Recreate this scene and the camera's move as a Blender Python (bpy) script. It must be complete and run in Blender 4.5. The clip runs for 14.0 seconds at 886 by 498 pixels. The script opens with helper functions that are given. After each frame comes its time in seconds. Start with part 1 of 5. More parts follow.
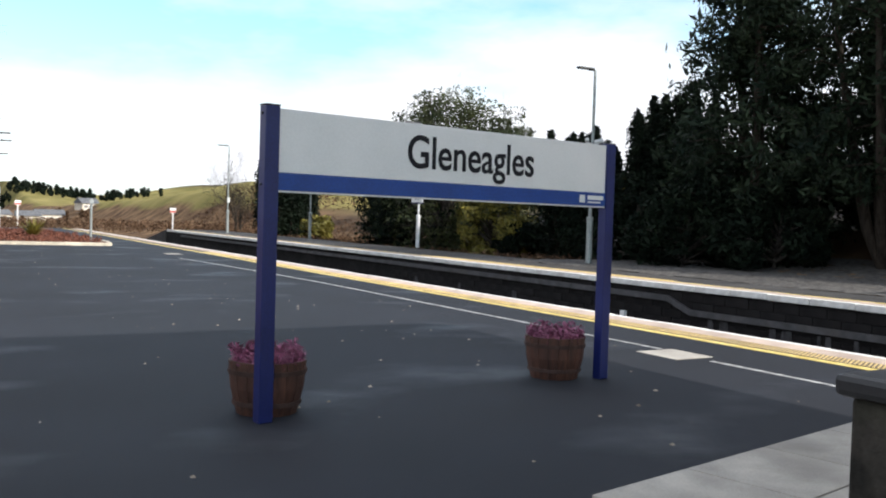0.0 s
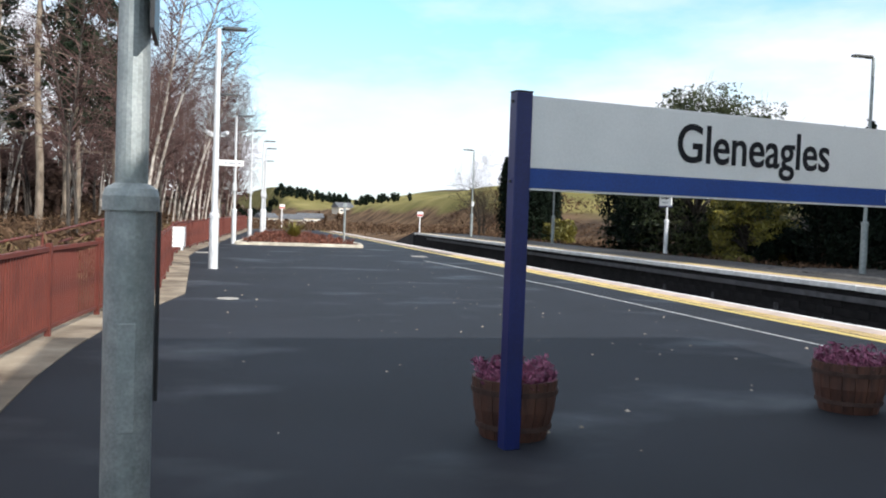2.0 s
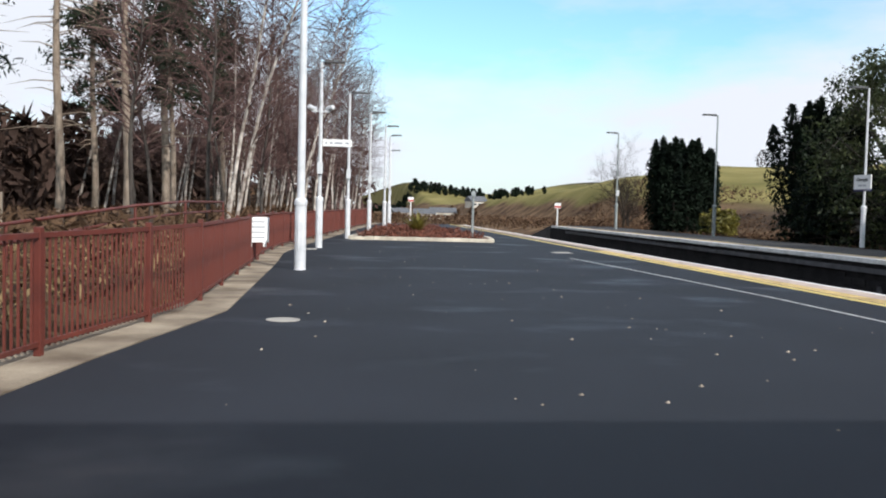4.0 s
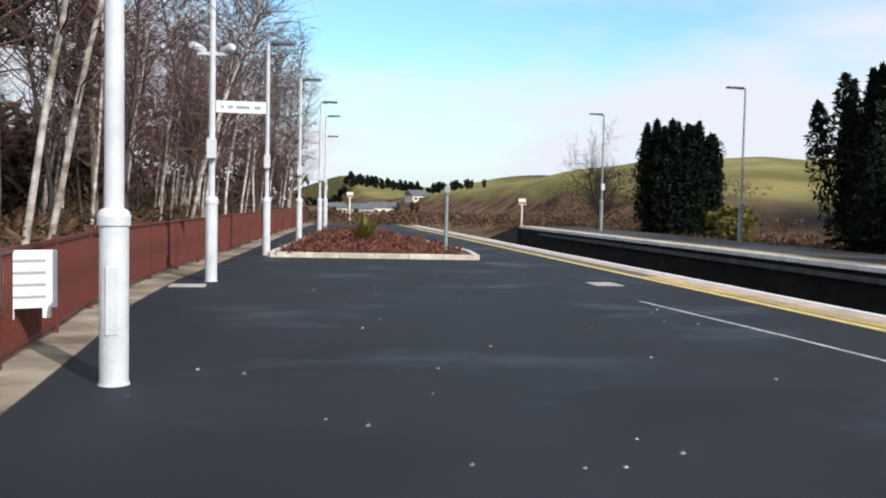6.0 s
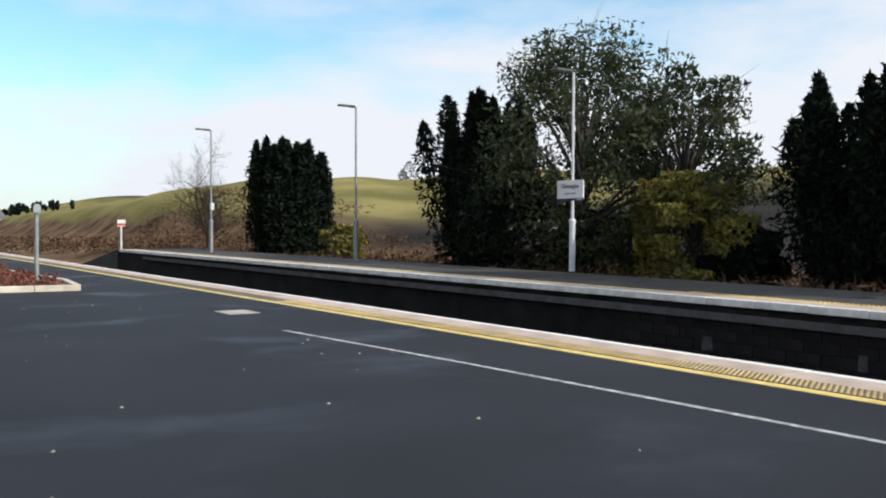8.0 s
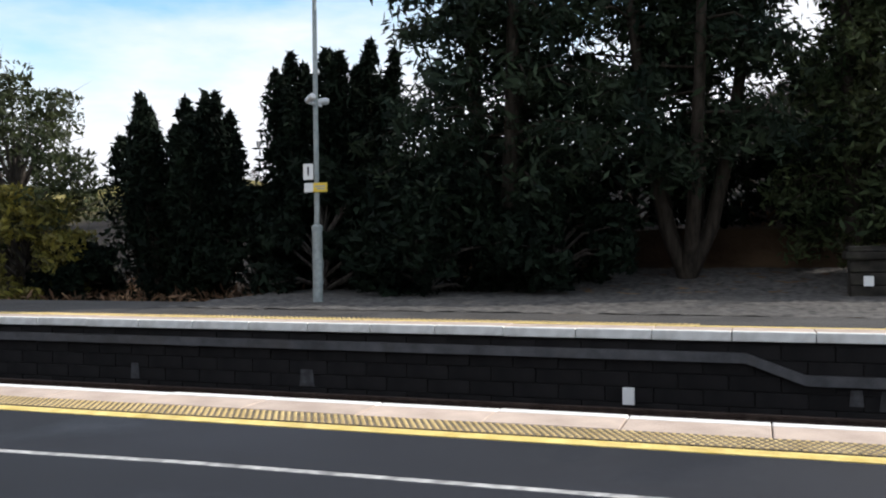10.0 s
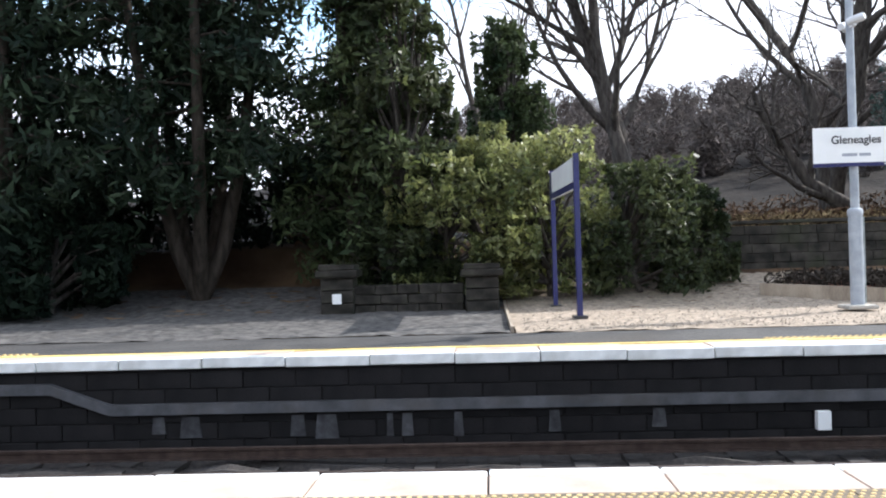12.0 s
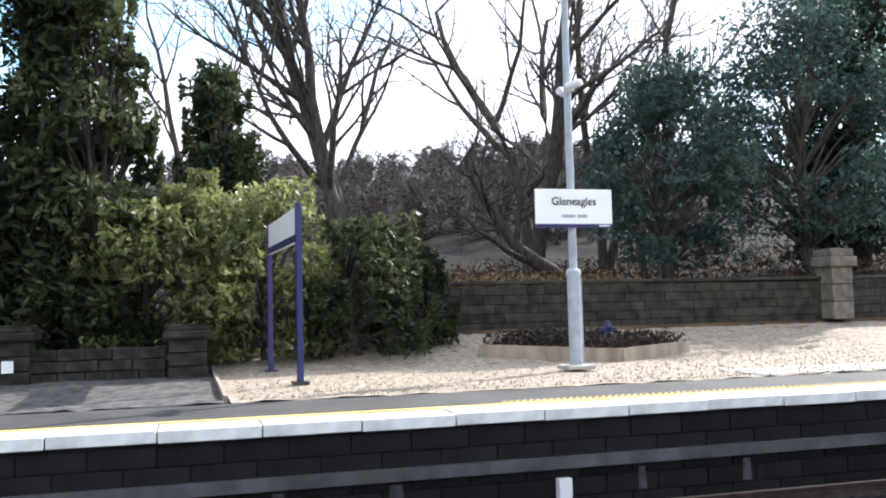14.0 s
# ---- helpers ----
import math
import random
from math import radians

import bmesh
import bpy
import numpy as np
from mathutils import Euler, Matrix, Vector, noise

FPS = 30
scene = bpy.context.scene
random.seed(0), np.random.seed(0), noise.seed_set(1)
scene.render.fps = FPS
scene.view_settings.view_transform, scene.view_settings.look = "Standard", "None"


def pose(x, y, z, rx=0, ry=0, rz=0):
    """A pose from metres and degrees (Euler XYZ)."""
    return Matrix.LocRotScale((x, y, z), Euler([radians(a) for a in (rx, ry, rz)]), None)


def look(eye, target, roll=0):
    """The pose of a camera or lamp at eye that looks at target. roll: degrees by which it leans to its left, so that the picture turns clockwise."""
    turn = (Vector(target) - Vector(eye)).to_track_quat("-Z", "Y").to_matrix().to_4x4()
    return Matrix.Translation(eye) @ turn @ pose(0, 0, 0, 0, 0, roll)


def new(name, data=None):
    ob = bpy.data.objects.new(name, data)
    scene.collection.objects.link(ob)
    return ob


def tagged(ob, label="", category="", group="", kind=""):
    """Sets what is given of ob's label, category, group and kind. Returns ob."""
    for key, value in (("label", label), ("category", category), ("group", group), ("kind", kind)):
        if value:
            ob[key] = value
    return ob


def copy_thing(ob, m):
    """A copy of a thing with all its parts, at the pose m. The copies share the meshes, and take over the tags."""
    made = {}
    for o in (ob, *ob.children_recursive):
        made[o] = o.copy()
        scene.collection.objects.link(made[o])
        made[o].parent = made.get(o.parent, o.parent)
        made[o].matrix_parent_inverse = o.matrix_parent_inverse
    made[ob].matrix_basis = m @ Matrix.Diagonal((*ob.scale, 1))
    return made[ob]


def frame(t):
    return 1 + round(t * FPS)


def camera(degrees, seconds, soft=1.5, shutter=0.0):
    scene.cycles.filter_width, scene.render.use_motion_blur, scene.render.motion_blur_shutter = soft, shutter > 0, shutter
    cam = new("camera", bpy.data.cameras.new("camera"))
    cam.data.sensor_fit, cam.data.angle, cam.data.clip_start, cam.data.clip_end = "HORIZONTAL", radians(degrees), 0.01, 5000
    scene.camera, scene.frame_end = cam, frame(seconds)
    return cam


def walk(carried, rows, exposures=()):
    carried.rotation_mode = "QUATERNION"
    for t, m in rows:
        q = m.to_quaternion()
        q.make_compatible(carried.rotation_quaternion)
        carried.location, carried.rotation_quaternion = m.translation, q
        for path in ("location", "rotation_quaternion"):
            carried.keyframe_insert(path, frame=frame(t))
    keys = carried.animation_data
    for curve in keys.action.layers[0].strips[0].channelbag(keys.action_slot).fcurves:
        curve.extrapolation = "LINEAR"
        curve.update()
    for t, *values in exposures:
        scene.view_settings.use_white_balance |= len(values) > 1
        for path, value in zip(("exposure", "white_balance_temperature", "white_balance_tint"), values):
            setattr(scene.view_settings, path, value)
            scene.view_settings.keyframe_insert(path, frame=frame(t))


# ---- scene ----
cam = camera(52.0, 14.0, soft=2.0)
PATH = [
    (0, (-11.615, -5.093, 1.721), (-10.609, -3.365, 1.655), 1.8),
    (0.5, (-11.654, -5.147, 1.725), (-10.767, -3.356, 1.657), 2.0),
    (1, (-11.676, -5.028, 1.738), (-10.898, -3.187, 1.665), 2.1),
    (1.5, (-11.534, -4.619, 1.712), (-10.877, -2.732, 1.639), 2.1),
    (2, (-11.356, -4.192, 1.694), (-10.836, -2.263, 1.62), 2.0),
    (2.5, (-11.24, -3.725, 1.691), (-10.844, -1.767, 1.612), 1.5),
    (2.7, (-11.11, -3.318, 1.743), (-10.762, -1.35, 1.665), 1.2),
    (4.8, (-9.73, 6.341, 1.316), (-9.507, 8.324, 1.179), 1.5),
    (5, (-9.684, 7.553, 1.343), (-9.445, 9.532, 1.192), 1.1),
    (5.5, (-9.676, 10.995, 1.496), (-9.378, 12.968, 1.358), 1.1),
    (6, (-9.601, 13.394, 1.673), (-9.23, 15.356, 1.567), 1.2),
    (6.5, (-9.662, 14.742, 1.64), (-9.189, 16.684, 1.564), 1.2),
    (7, (-9.568, 14.948, 1.609), (-8.925, 16.84, 1.547), 1.0),
    (7.5, (-9.408, 15.136, 1.579), (-8.512, 16.923, 1.528), 0.5),
    (8, (-9.429, 15.376, 1.623), (-8.269, 17.005, 1.573), 0.3),
    (8.5, (-9.177, 15.744, 1.602), (-7.727, 17.121, 1.563), 0.6),
    (9, (-8.771, 16.109, 1.558), (-7.047, 17.123, 1.522), 0.8),
    (9.2, (-8.711, 16.137, 1.578), (-6.909, 17.003, 1.541), 0.8),
    (11.3, (-6.84, 6.84, 1.525), (-4.898, 7.318, 1.524), -1.5),
    (11.5, (-6.68, 6.87, 1.515), (-4.718, 7.259, 1.516), -1.6),
    (12, (-6.4, 7.0, 1.53), (-4.403, 7.098, 1.54), -1.6),
    (12.5, (-5.904, 7.089, 1.472), (-3.911, 6.932, 1.516), -1.3),
    (13, (-5.505, 7.099, 1.446), (-3.523, 6.849, 1.533), -1.3),
    (13.5, (-5.126, 7.163, 1.46), (-3.161, 6.809, 1.578), -1.2),
    (14, (-4.797, 7.154, 1.451), (-2.877, 6.612, 1.584), -1.4),
]
walk(cam, [(t, look(eye, target, roll)) for t, eye, target, roll in PATH],
     [(0, 0.35, 6400, 12), (2.7, 0.15, 6150, 11), (4.8, -0.12, 6150, 12), (7.5, -0.1, 6200, 11), (9.2, 0.0, 6500, 12), (11.3, 0.7, 5950, 13), (12.5, 1.15, 6000, 12), (14, 1.2, 6000, 12)])

# ---------------------------------------------------------------- world and sun
SUN_AZ, SUN_EL = 152.0, 33.0          # degrees clockwise from +y, and above the horizon
world = bpy.data.worlds.new("sky")
scene.world = world
world.use_nodes = True
wn, wl = world.node_tree.nodes, world.node_tree.links
wn.clear()
w_out = wn.new("ShaderNodeOutputWorld")
w_bg = wn.new("ShaderNodeBackground")
w_sky = wn.new("ShaderNodeTexSky")
w_sky.sky_type = "NISHITA"
w_sky.sun_disc = False
w_sky.sun_elevation = radians(SUN_EL)
w_sky.sun_rotation = radians(SUN_AZ)
w_co = wn.new("ShaderNodeTexCoord")
w_map = wn.new("ShaderNodeMapping")
w_map.inputs["Scale"].default_value = (1.0, 1.0, 3.2)
w_map.inputs["Rotation"].default_value = (0, 0, radians(-54))
w_noise = wn.new("ShaderNodeTexNoise")
w_noise.inputs["Scale"].default_value = 1.5
w_noise.inputs["Detail"].default_value = 7.0
w_noise.inputs["Roughness"].default_value = 0.55
w_ramp = wn.new("ShaderNodeValToRGB")
w_ramp.color_ramp.elements[0].position = 0.36
w_ramp.color_ramp.elements[1].position = 0.53
w_mix = wn.new("ShaderNodeMixRGB")
w_mix.inputs["Color2"].default_value = (8.5, 8.7, 9.0, 1)
wl.new(w_co.outputs["Generated"], w_map.inputs["Vector"])
wl.new(w_map.outputs["Vector"], w_noise.inputs["Vector"])
wl.new(w_noise.outputs["Fac"], w_ramp.inputs["Fac"])
wl.new(w_ramp.outputs["Color"], w_mix.inputs["Fac"])
w_gain = wn.new("ShaderNodeMixRGB")
w_gain.blend_type = "MULTIPLY"
w_gain.inputs["Fac"].default_value = 1.0
w_gain.inputs["Color2"].default_value = (1.5, 1.95, 1.95, 1)
wl.new(w_sky.outputs["Color"], w_gain.inputs["Color1"])
wl.new(w_gain.outputs["Color"], w_mix.inputs["Color1"])
wl.new(w_mix.outputs["Color"], w_bg.inputs["Color"])
w_bg.inputs["Strength"].default_value = 0.11
wl.new(w_bg.outputs["Background"], w_out.inputs["Surface"])

sun = new("sun", bpy.data.lights.new("sun", "SUN"))
sun.data.energy = 5.0
sun.data.angle = radians(0.5)
sun.data.color = (1.0, 0.94, 0.84)
az, el = radians(SUN_AZ), radians(SUN_EL)
sun_from = Vector((math.sin(az) * math.cos(el), math.cos(az) * math.cos(el), math.sin(el)))
sun.matrix_world = look(sun_from * 100, (0, 0, 0))

# ---------------------------------------------------------------- materials
def make_mat(name, dark, light, scale=3.0, rough=0.8, rough2=None, metal=0.0, bump=0.2, bump_scale=60.0, stain=0.0,
             stain_color=(0.05, 0.04, 0.03), stretch=(1, 1, 1), per="", vary=0.0, translucent=0.0, coords="Object", spec=0.5):
    m = bpy.data.materials.new(name)
    m.use_nodes = True
    n, l = m.node_tree.nodes, m.node_tree.links
    bsdf = n["Principled BSDF"]
    co = n.new("ShaderNodeTexCoord")
    mp = n.new("ShaderNodeMapping")
    mp.inputs["Scale"].default_value = stretch
    l.new(co.outputs[coords], mp.inputs["Vector"])
    big = n.new("ShaderNodeTexNoise")
    big.inputs["Scale"].default_value, big.inputs["Detail"].default_value = scale, 5.0
    l.new(mp.outputs["Vector"], big.inputs["Vector"])
    ramp = n.new("ShaderNodeValToRGB")
    ramp.color_ramp.elements[0].position, ramp.color_ramp.elements[1].position = 0.32, 0.68
    ramp.color_ramp.elements[0].color, ramp.color_ramp.elements[1].color = (*dark, 1), (*light, 1)
    l.new(big.outputs["Fac"], ramp.inputs["Fac"])
    fine = n.new("ShaderNodeTexNoise")
    fine.inputs["Scale"].default_value, fine.inputs["Detail"].default_value = bump_scale, 3.0
    l.new(mp.outputs["Vector"], fine.inputs["Vector"])
    grain = n.new("ShaderNodeMixRGB")
    grain.blend_type, grain.inputs["Fac"].default_value = "OVERLAY", 0.35
    l.new(ramp.outputs["Color"], grain.inputs["Color1"])
    l.new(fine.outputs["Fac"], grain.inputs["Color2"])
    colour = grain.outputs["Color"]
    if stain:
        st = n.new("ShaderNodeTexNoise")
        st.inputs["Scale"].default_value, st.inputs["Detail"].default_value = scale * 0.37, 6.0
        l.new(mp.outputs["Vector"], st.inputs["Vector"])
        sr = n.new("ShaderNodeValToRGB")
        sr.color_ramp.elements[0].position, sr.color_ramp.elements[1].position = 0.5, 0.66
        l.new(st.outputs["Fac"], sr.inputs["Fac"])
        k = n.new("ShaderNodeMath")
        k.operation = "MULTIPLY"
        k.inputs[1].default_value = stain
        l.new(sr.outputs["Color"], k.inputs[0])
        sm = n.new("ShaderNodeMixRGB")
        sm.inputs["Color2"].default_value = (*stain_color, 1)
        l.new(k.outputs["Value"], sm.inputs["Fac"])
        l.new(colour, sm.inputs["Color1"])
        colour = sm.outputs["Color"]
    if per:
        if per == "island":
            rnd = n.new("ShaderNodeNewGeometry").outputs["Random Per Island"]
        else:
            rnd = n.new("ShaderNodeObjectInfo").outputs["Random"]
        mr = n.new("ShaderNodeMapRange")
        mr.inputs["To Min"].default_value, mr.inputs["To Max"].default_value = 1 - vary, 1 + vary
        l.new(rnd, mr.inputs["Value"])
        hs = n.new("ShaderNodeHueSaturation")
        l.new(mr.outputs["Result"], hs.inputs["Value"])
        l.new(colour, hs.inputs["Color"])
        colour = hs.outputs["Color"]
    l.new(colour, bsdf.inputs["Base Color"])
    if rough2 is None:
        bsdf.inputs["Roughness"].default_value = rough
    else:
        rr = n.new("ShaderNodeMapRange")
        rr.inputs["From Min"].default_value, rr.inputs["From Max"].default_value = 0.35, 0.65
        rr.inputs["To Min"].default_value, rr.inputs["To Max"].default_value = rough, rough2
        l.new(big.outputs["Fac"], rr.inputs["Value"])
        l.new(rr.outputs["Result"], bsdf.inputs["Roughness"])
    bsdf.inputs["Metallic"].default_value = metal
    bsdf.inputs["Specular IOR Level"].default_value = spec
    if bump:
        bp = n.new("ShaderNodeBump")
        bp.inputs["Strength"].default_value, bp.inputs["Distance"].default_value = bump, 0.02
        l.new(fine.outputs["Fac"], bp.inputs["Height"])
        l.new(bp.outputs["Normal"], bsdf.inputs["Normal"])
    if translucent:
        tr = n.new("ShaderNodeBsdfTranslucent")
        l.new(colour, tr.inputs["Color"])
        ms = n.new("ShaderNodeMixShader")
        ms.inputs["Fac"].default_value = translucent
        l.new(bsdf.outputs["BSDF"], ms.inputs[1])
        l.new(tr.outputs["BSDF"], ms.inputs[2])
        l.new(ms.outputs["Shader"], n["Material Output"].inputs["Surface"])
    return m


def asphalt_mat():
    """Dark asphalt: pale aggregate, worn lanes and damp patches that shine."""
    m = bpy.data.materials.new("asphalt")
    m.use_nodes = True
    n, l = m.node_tree.nodes, m.node_tree.links
    bsdf = n["Principled BSDF"]
    co = n.new("ShaderNodeTexCoord").outputs["Object"]
    def noise_of(s, d=4.0, stretch=(1, 1, 1)):
        mp = n.new("ShaderNodeMapping")
        mp.inputs["Scale"].default_value = stretch
        l.new(co, mp.inputs["Vector"])
        t = n.new("ShaderNodeTexNoise")
        t.inputs["Scale"].default_value, t.inputs["Detail"].default_value = s, d
        l.new(mp.outputs["Vector"], t.inputs["Vector"])
        return t.outputs["Fac"]
    def ramp_of(fac, a, b, pa, pb):
        r = n.new("ShaderNodeValToRGB")
        r.color_ramp.elements[0].position, r.color_ramp.elements[1].position = pa, pb
        r.color_ramp.elements[0].color, r.color_ramp.elements[1].color = (*a, 1), (*b, 1)
        l.new(fac, r.inputs["Fac"])
        return r.outputs["Color"]
    base = ramp_of(noise_of(0.4, 7.0), (0.0068, 0.0084, 0.0128), (0.0152, 0.0178, 0.0255), 0.3, 0.7)
    chips = n.new("ShaderNodeTexVoronoi")
    chips.inputs["Scale"].default_value = 70.0
    l.new(co, chips.inputs["Vector"])
    chip = ramp_of(chips.outputs["Distance"], (1.9, 1.85, 1.75), (0.85, 0.86, 0.88), 0.10, 0.32)
    mul = n.new("ShaderNodeMixRGB")
    mul.blend_type, mul.inputs["Fac"].default_value = "MULTIPLY", 0.8
    l.new(base, mul.inputs["Color1"])
    l.new(chip, mul.inputs["Color2"])
    l.new(mul.outputs["Color"], bsdf.inputs["Base Color"])
    damp = n.new("ShaderNodeMapRange")
    damp.inputs["From Min"].default_value, damp.inputs["From Max"].default_value = 0.55, 0.74
    damp.inputs["To Min"].default_value, damp.inputs["To Max"].default_value = 0.78, 0.42
    l.new(noise_of(0.5, 4.0, (0.75, 1.0, 1)), damp.inputs["Value"])
    l.new(damp.outputs["Result"], bsdf.inputs["Roughness"])
    bsdf.inputs["Specular IOR Level"].default_value = 0.32
    bp = n.new("ShaderNodeBump")
    bp.inputs["Strength"].default_value, bp.inputs["Distance"].default_value = 0.35, 0.012
    l.new(noise_of(150, 3.0), bp.inputs["Height"])
    l.new(bp.outputs["Normal"], bsdf.inputs["Normal"])
    return m
ASPHALT = asphalt_mat()
ASPHALT_FAR = make_mat("weathered_asphalt", (0.022, 0.021, 0.021), (0.055, 0.052, 0.050), 0.8, 0.85, bump=0.4, bump_scale=120, stain=0.4)
CONCRETE = make_mat("concrete", (0.30, 0.28, 0.25), (0.46, 0.43, 0.38), 2.0, 0.85, bump=0.3, bump_scale=90, stain=0.35, stain_color=(0.16, 0.14, 0.12), per="object", vary=0.08)
COPING = make_mat("coping_stone", (0.37, 0.29, 0.24), (0.52, 0.42, 0.35), 2.5, 0.8, bump=0.25, bump_scale=110, stain=0.3, stain_color=(0.22, 0.17, 0.13), per="object", vary=0.1)
WHITE_PAINT = make_mat("worn_white_paint", (0.62, 0.62, 0.60), (0.82, 0.82, 0.80), 5, 0.6, bump=0.15, bump_scale=120, stain=0.35, stain_color=(0.30, 0.28, 0.25))
LINE_PAINT = make_mat("faded_line_paint", (0.20, 0.20, 0.20), (0.55, 0.55, 0.54), 9, 0.7, bump=0.3, bump_scale=160, stain=0.5, stain_color=(0.07, 0.07, 0.07))
YELLOW_PAINT = make_mat("worn_yellow_paint", (0.56, 0.41, 0.10), (0.78, 0.62, 0.22), 6, 0.6, bump=0.15, bump_scale=120, stain=0.3, stain_color=(0.30, 0.20, 0.06))
# Tile ground darkened: the shading between blisters is put into its colour
TACTILE_BASE = make_mat("shaded_tactile_ground", (0.075, 0.06, 0.04), (0.16, 0.125, 0.08), 3, 0.85, bump=0.2, bump_scale=110, per="object", vary=0.15)
TACTILE = make_mat("buff_tactile_paving", (0.46, 0.33, 0.13), (0.66, 0.50, 0.23), 3, 0.8, bump=0.2, bump_scale=110, stain=0.3, stain_color=(0.2, 0.15, 0.08), per="object", vary=0.1)
KERB = make_mat("pale_kerb_stone", (0.44, 0.39, 0.31), (0.68, 0.62, 0.51), 3, 0.85, bump=0.3, bump_scale=90, stain=0.3, stain_color=(0.25, 0.21, 0.16), per="object", vary=0.08)
GROUT = make_mat("dark_joint", (0.05, 0.045, 0.04), (0.10, 0.09, 0.08), 6, 0.95, bump=0.3)
# Near-black base: the shade on the track-side faces is put into the colour
BRICK_FACE = make_mat("shade_dark_platform_wall", (0.004, 0.004, 0.0045), (0.017, 0.0155, 0.016), 1.4, 0.9, bump=0.5, bump_scale=40, stain=0.3, stain_color=(0.03, 0.028, 0.028), per="object", vary=0.18, spec=0.2)
# Track bed kept near black: ballast and sleeper colours carry its shade
BALLAST = make_mat("dark_ballast", (0.008, 0.007, 0.007), (0.04, 0.033, 0.029), 16, 0.95, bump=0.8, bump_scale=45)
RAIL = make_mat("rusty_rail", (0.035, 0.022, 0.018), (0.085, 0.06, 0.05), 8, 0.5, metal=0.6, bump=0.2)
SLEEPER = make_mat("concrete_sleeper", (0.014, 0.012, 0.011), (0.034, 0.029, 0.026), 5, 0.9, bump=0.4)
CABLE_TRUNK = make_mat("grey_cable_trunking", (0.035, 0.036, 0.040), (0.085, 0.085, 0.092), 3, 0.7, bump=0.2, stain=0.4)
GRAVEL = make_mat("pale_gravel", (0.16, 0.128, 0.092), (0.38, 0.31, 0.24), 7, 0.95, bump=0.9, bump_scale=38, stain=0.35, stain_color=(0.20, 0.16, 0.12))
GRAVEL_DARK = make_mat("dark_grey_gravel", (0.018, 0.017, 0.017), (0.12, 0.112, 0.105), 5, 0.95, bump=0.9, bump_scale=34, stain=0.5, stain_color=(0.04, 0.036, 0.032))
PEBBLE = make_mat("pebble", (0.16, 0.13, 0.10), (0.40, 0.34, 0.27), 9, 0.9, bump=0.3, per="island", vary=0.4)
SIGN_BLUE = make_mat("dark_blue_paint", (0.005, 0.042, 0.22), (0.006, 0.062, 0.31), 2, 0.38, bump=0.05)
SIGN_POST = make_mat("deep_blue_post_paint", (0.006, 0.012, 0.085), (0.010, 0.020, 0.125), 2, 0.38, bump=0.05)
SIGN_NAVY = make_mat("navy_paint", (0.010, 0.012, 0.075), (0.018, 0.020, 0.11), 3, 0.4, bump=0.08)
SIGN_WHITE = make_mat("sign_white_enamel", (0.76, 0.77, 0.76), (0.84, 0.84, 0.83), 1.5, 0.35, bump=0.02)
LETTERING = make_mat("charcoal_lettering", (0.012, 0.012, 0.016), (0.02, 0.02, 0.025), 5, 0.5, bump=0.0, spec=0.15)
GREY_LETTERING = make_mat("grey_lettering", (0.30, 0.32, 0.36), (0.38, 0.40, 0.44), 5, 0.5, bump=0.0)
GALV = make_mat("galvanised_steel", (0.24, 0.27, 0.27), (0.38, 0.41, 0.41), 7, 0.5, 0.62, metal=0.55, bump=0.12, bump_scale=50, stain=0.25, stain_color=(0.13, 0.17, 0.16))
POLE_WHITE = make_mat("pale_grey_pole_paint", (0.54, 0.56, 0.58), (0.68, 0.69, 0.71), 3, 0.4, bump=0.06, stain=0.15, stain_color=(0.45, 0.46, 0.46))
POLE_GREY = make_mat("blue_grey_pole_paint", (0.26, 0.29, 0.33), (0.38, 0.41, 0.45), 4, 0.45, bump=0.08, stain=0.25, stain_color=(0.17, 0.19, 0.21))
LAMP_HEAD = make_mat("lamp_head_grey", (0.06, 0.065, 0.07), (0.10, 0.105, 0.11), 4, 0.5, metal=0.3, bump=0.05)
# Sandy wear; the strong dark stain also paints shadow patches into the colour
VERGE = make_mat("worn_sandy_concrete", (0.10, 0.068, 0.042), (0.40, 0.33, 0.24), 1.1, 0.9, bump=0.5, bump_scale=60, stain=0.75, stain_color=(0.10, 0.075, 0.05))
FENCE_RED = make_mat("oxide_red_paint", (0.082, 0.017, 0.011), (0.145, 0.030, 0.018), 2.5, 0.55, bump=0.12, stain=0.3, stain_color=(0.09, 0.025, 0.018), per="object", vary=0.06)
TIMBER = make_mat("weathered_timber", (0.20, 0.16, 0.12), (0.36, 0.30, 0.23), 3, 0.85, bump=0.4, bump_scale=40, stretch=(1, 1, 0.2))
BARREL_WOOD = make_mat("stained_oak", (0.045, 0.018, 0.012), (0.11, 0.045, 0.028), 6, 0.6, bump=0.3, bump_scale=40, stretch=(3, 3, 0.5), per="object", vary=0.25)
BARREL_HOOP = make_mat("rusty_hoop", (0.05, 0.03, 0.025), (0.10, 0.06, 0.05), 8, 0.6, metal=0.5, bump=0.2)
SOIL = make_mat("red_brown_mulch", (0.08, 0.028, 0.016), (0.21, 0.075, 0.042), 5, 0.95, bump=0.9, bump_scale=30)
HEATHER = make_mat("heather_flowers", (0.16, 0.04, 0.09), (0.34, 0.12, 0.20), 8, 0.8, bump=0, per="island", vary=0.5)
HEATHER_RED = make_mat("russet_heather", (0.062, 0.020, 0.012), (0.17, 0.058, 0.034), 4, 0.85, bump=0, per="island", vary=0.5)
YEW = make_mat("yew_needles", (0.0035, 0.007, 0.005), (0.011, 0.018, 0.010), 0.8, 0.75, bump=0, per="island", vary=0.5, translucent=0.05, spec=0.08)
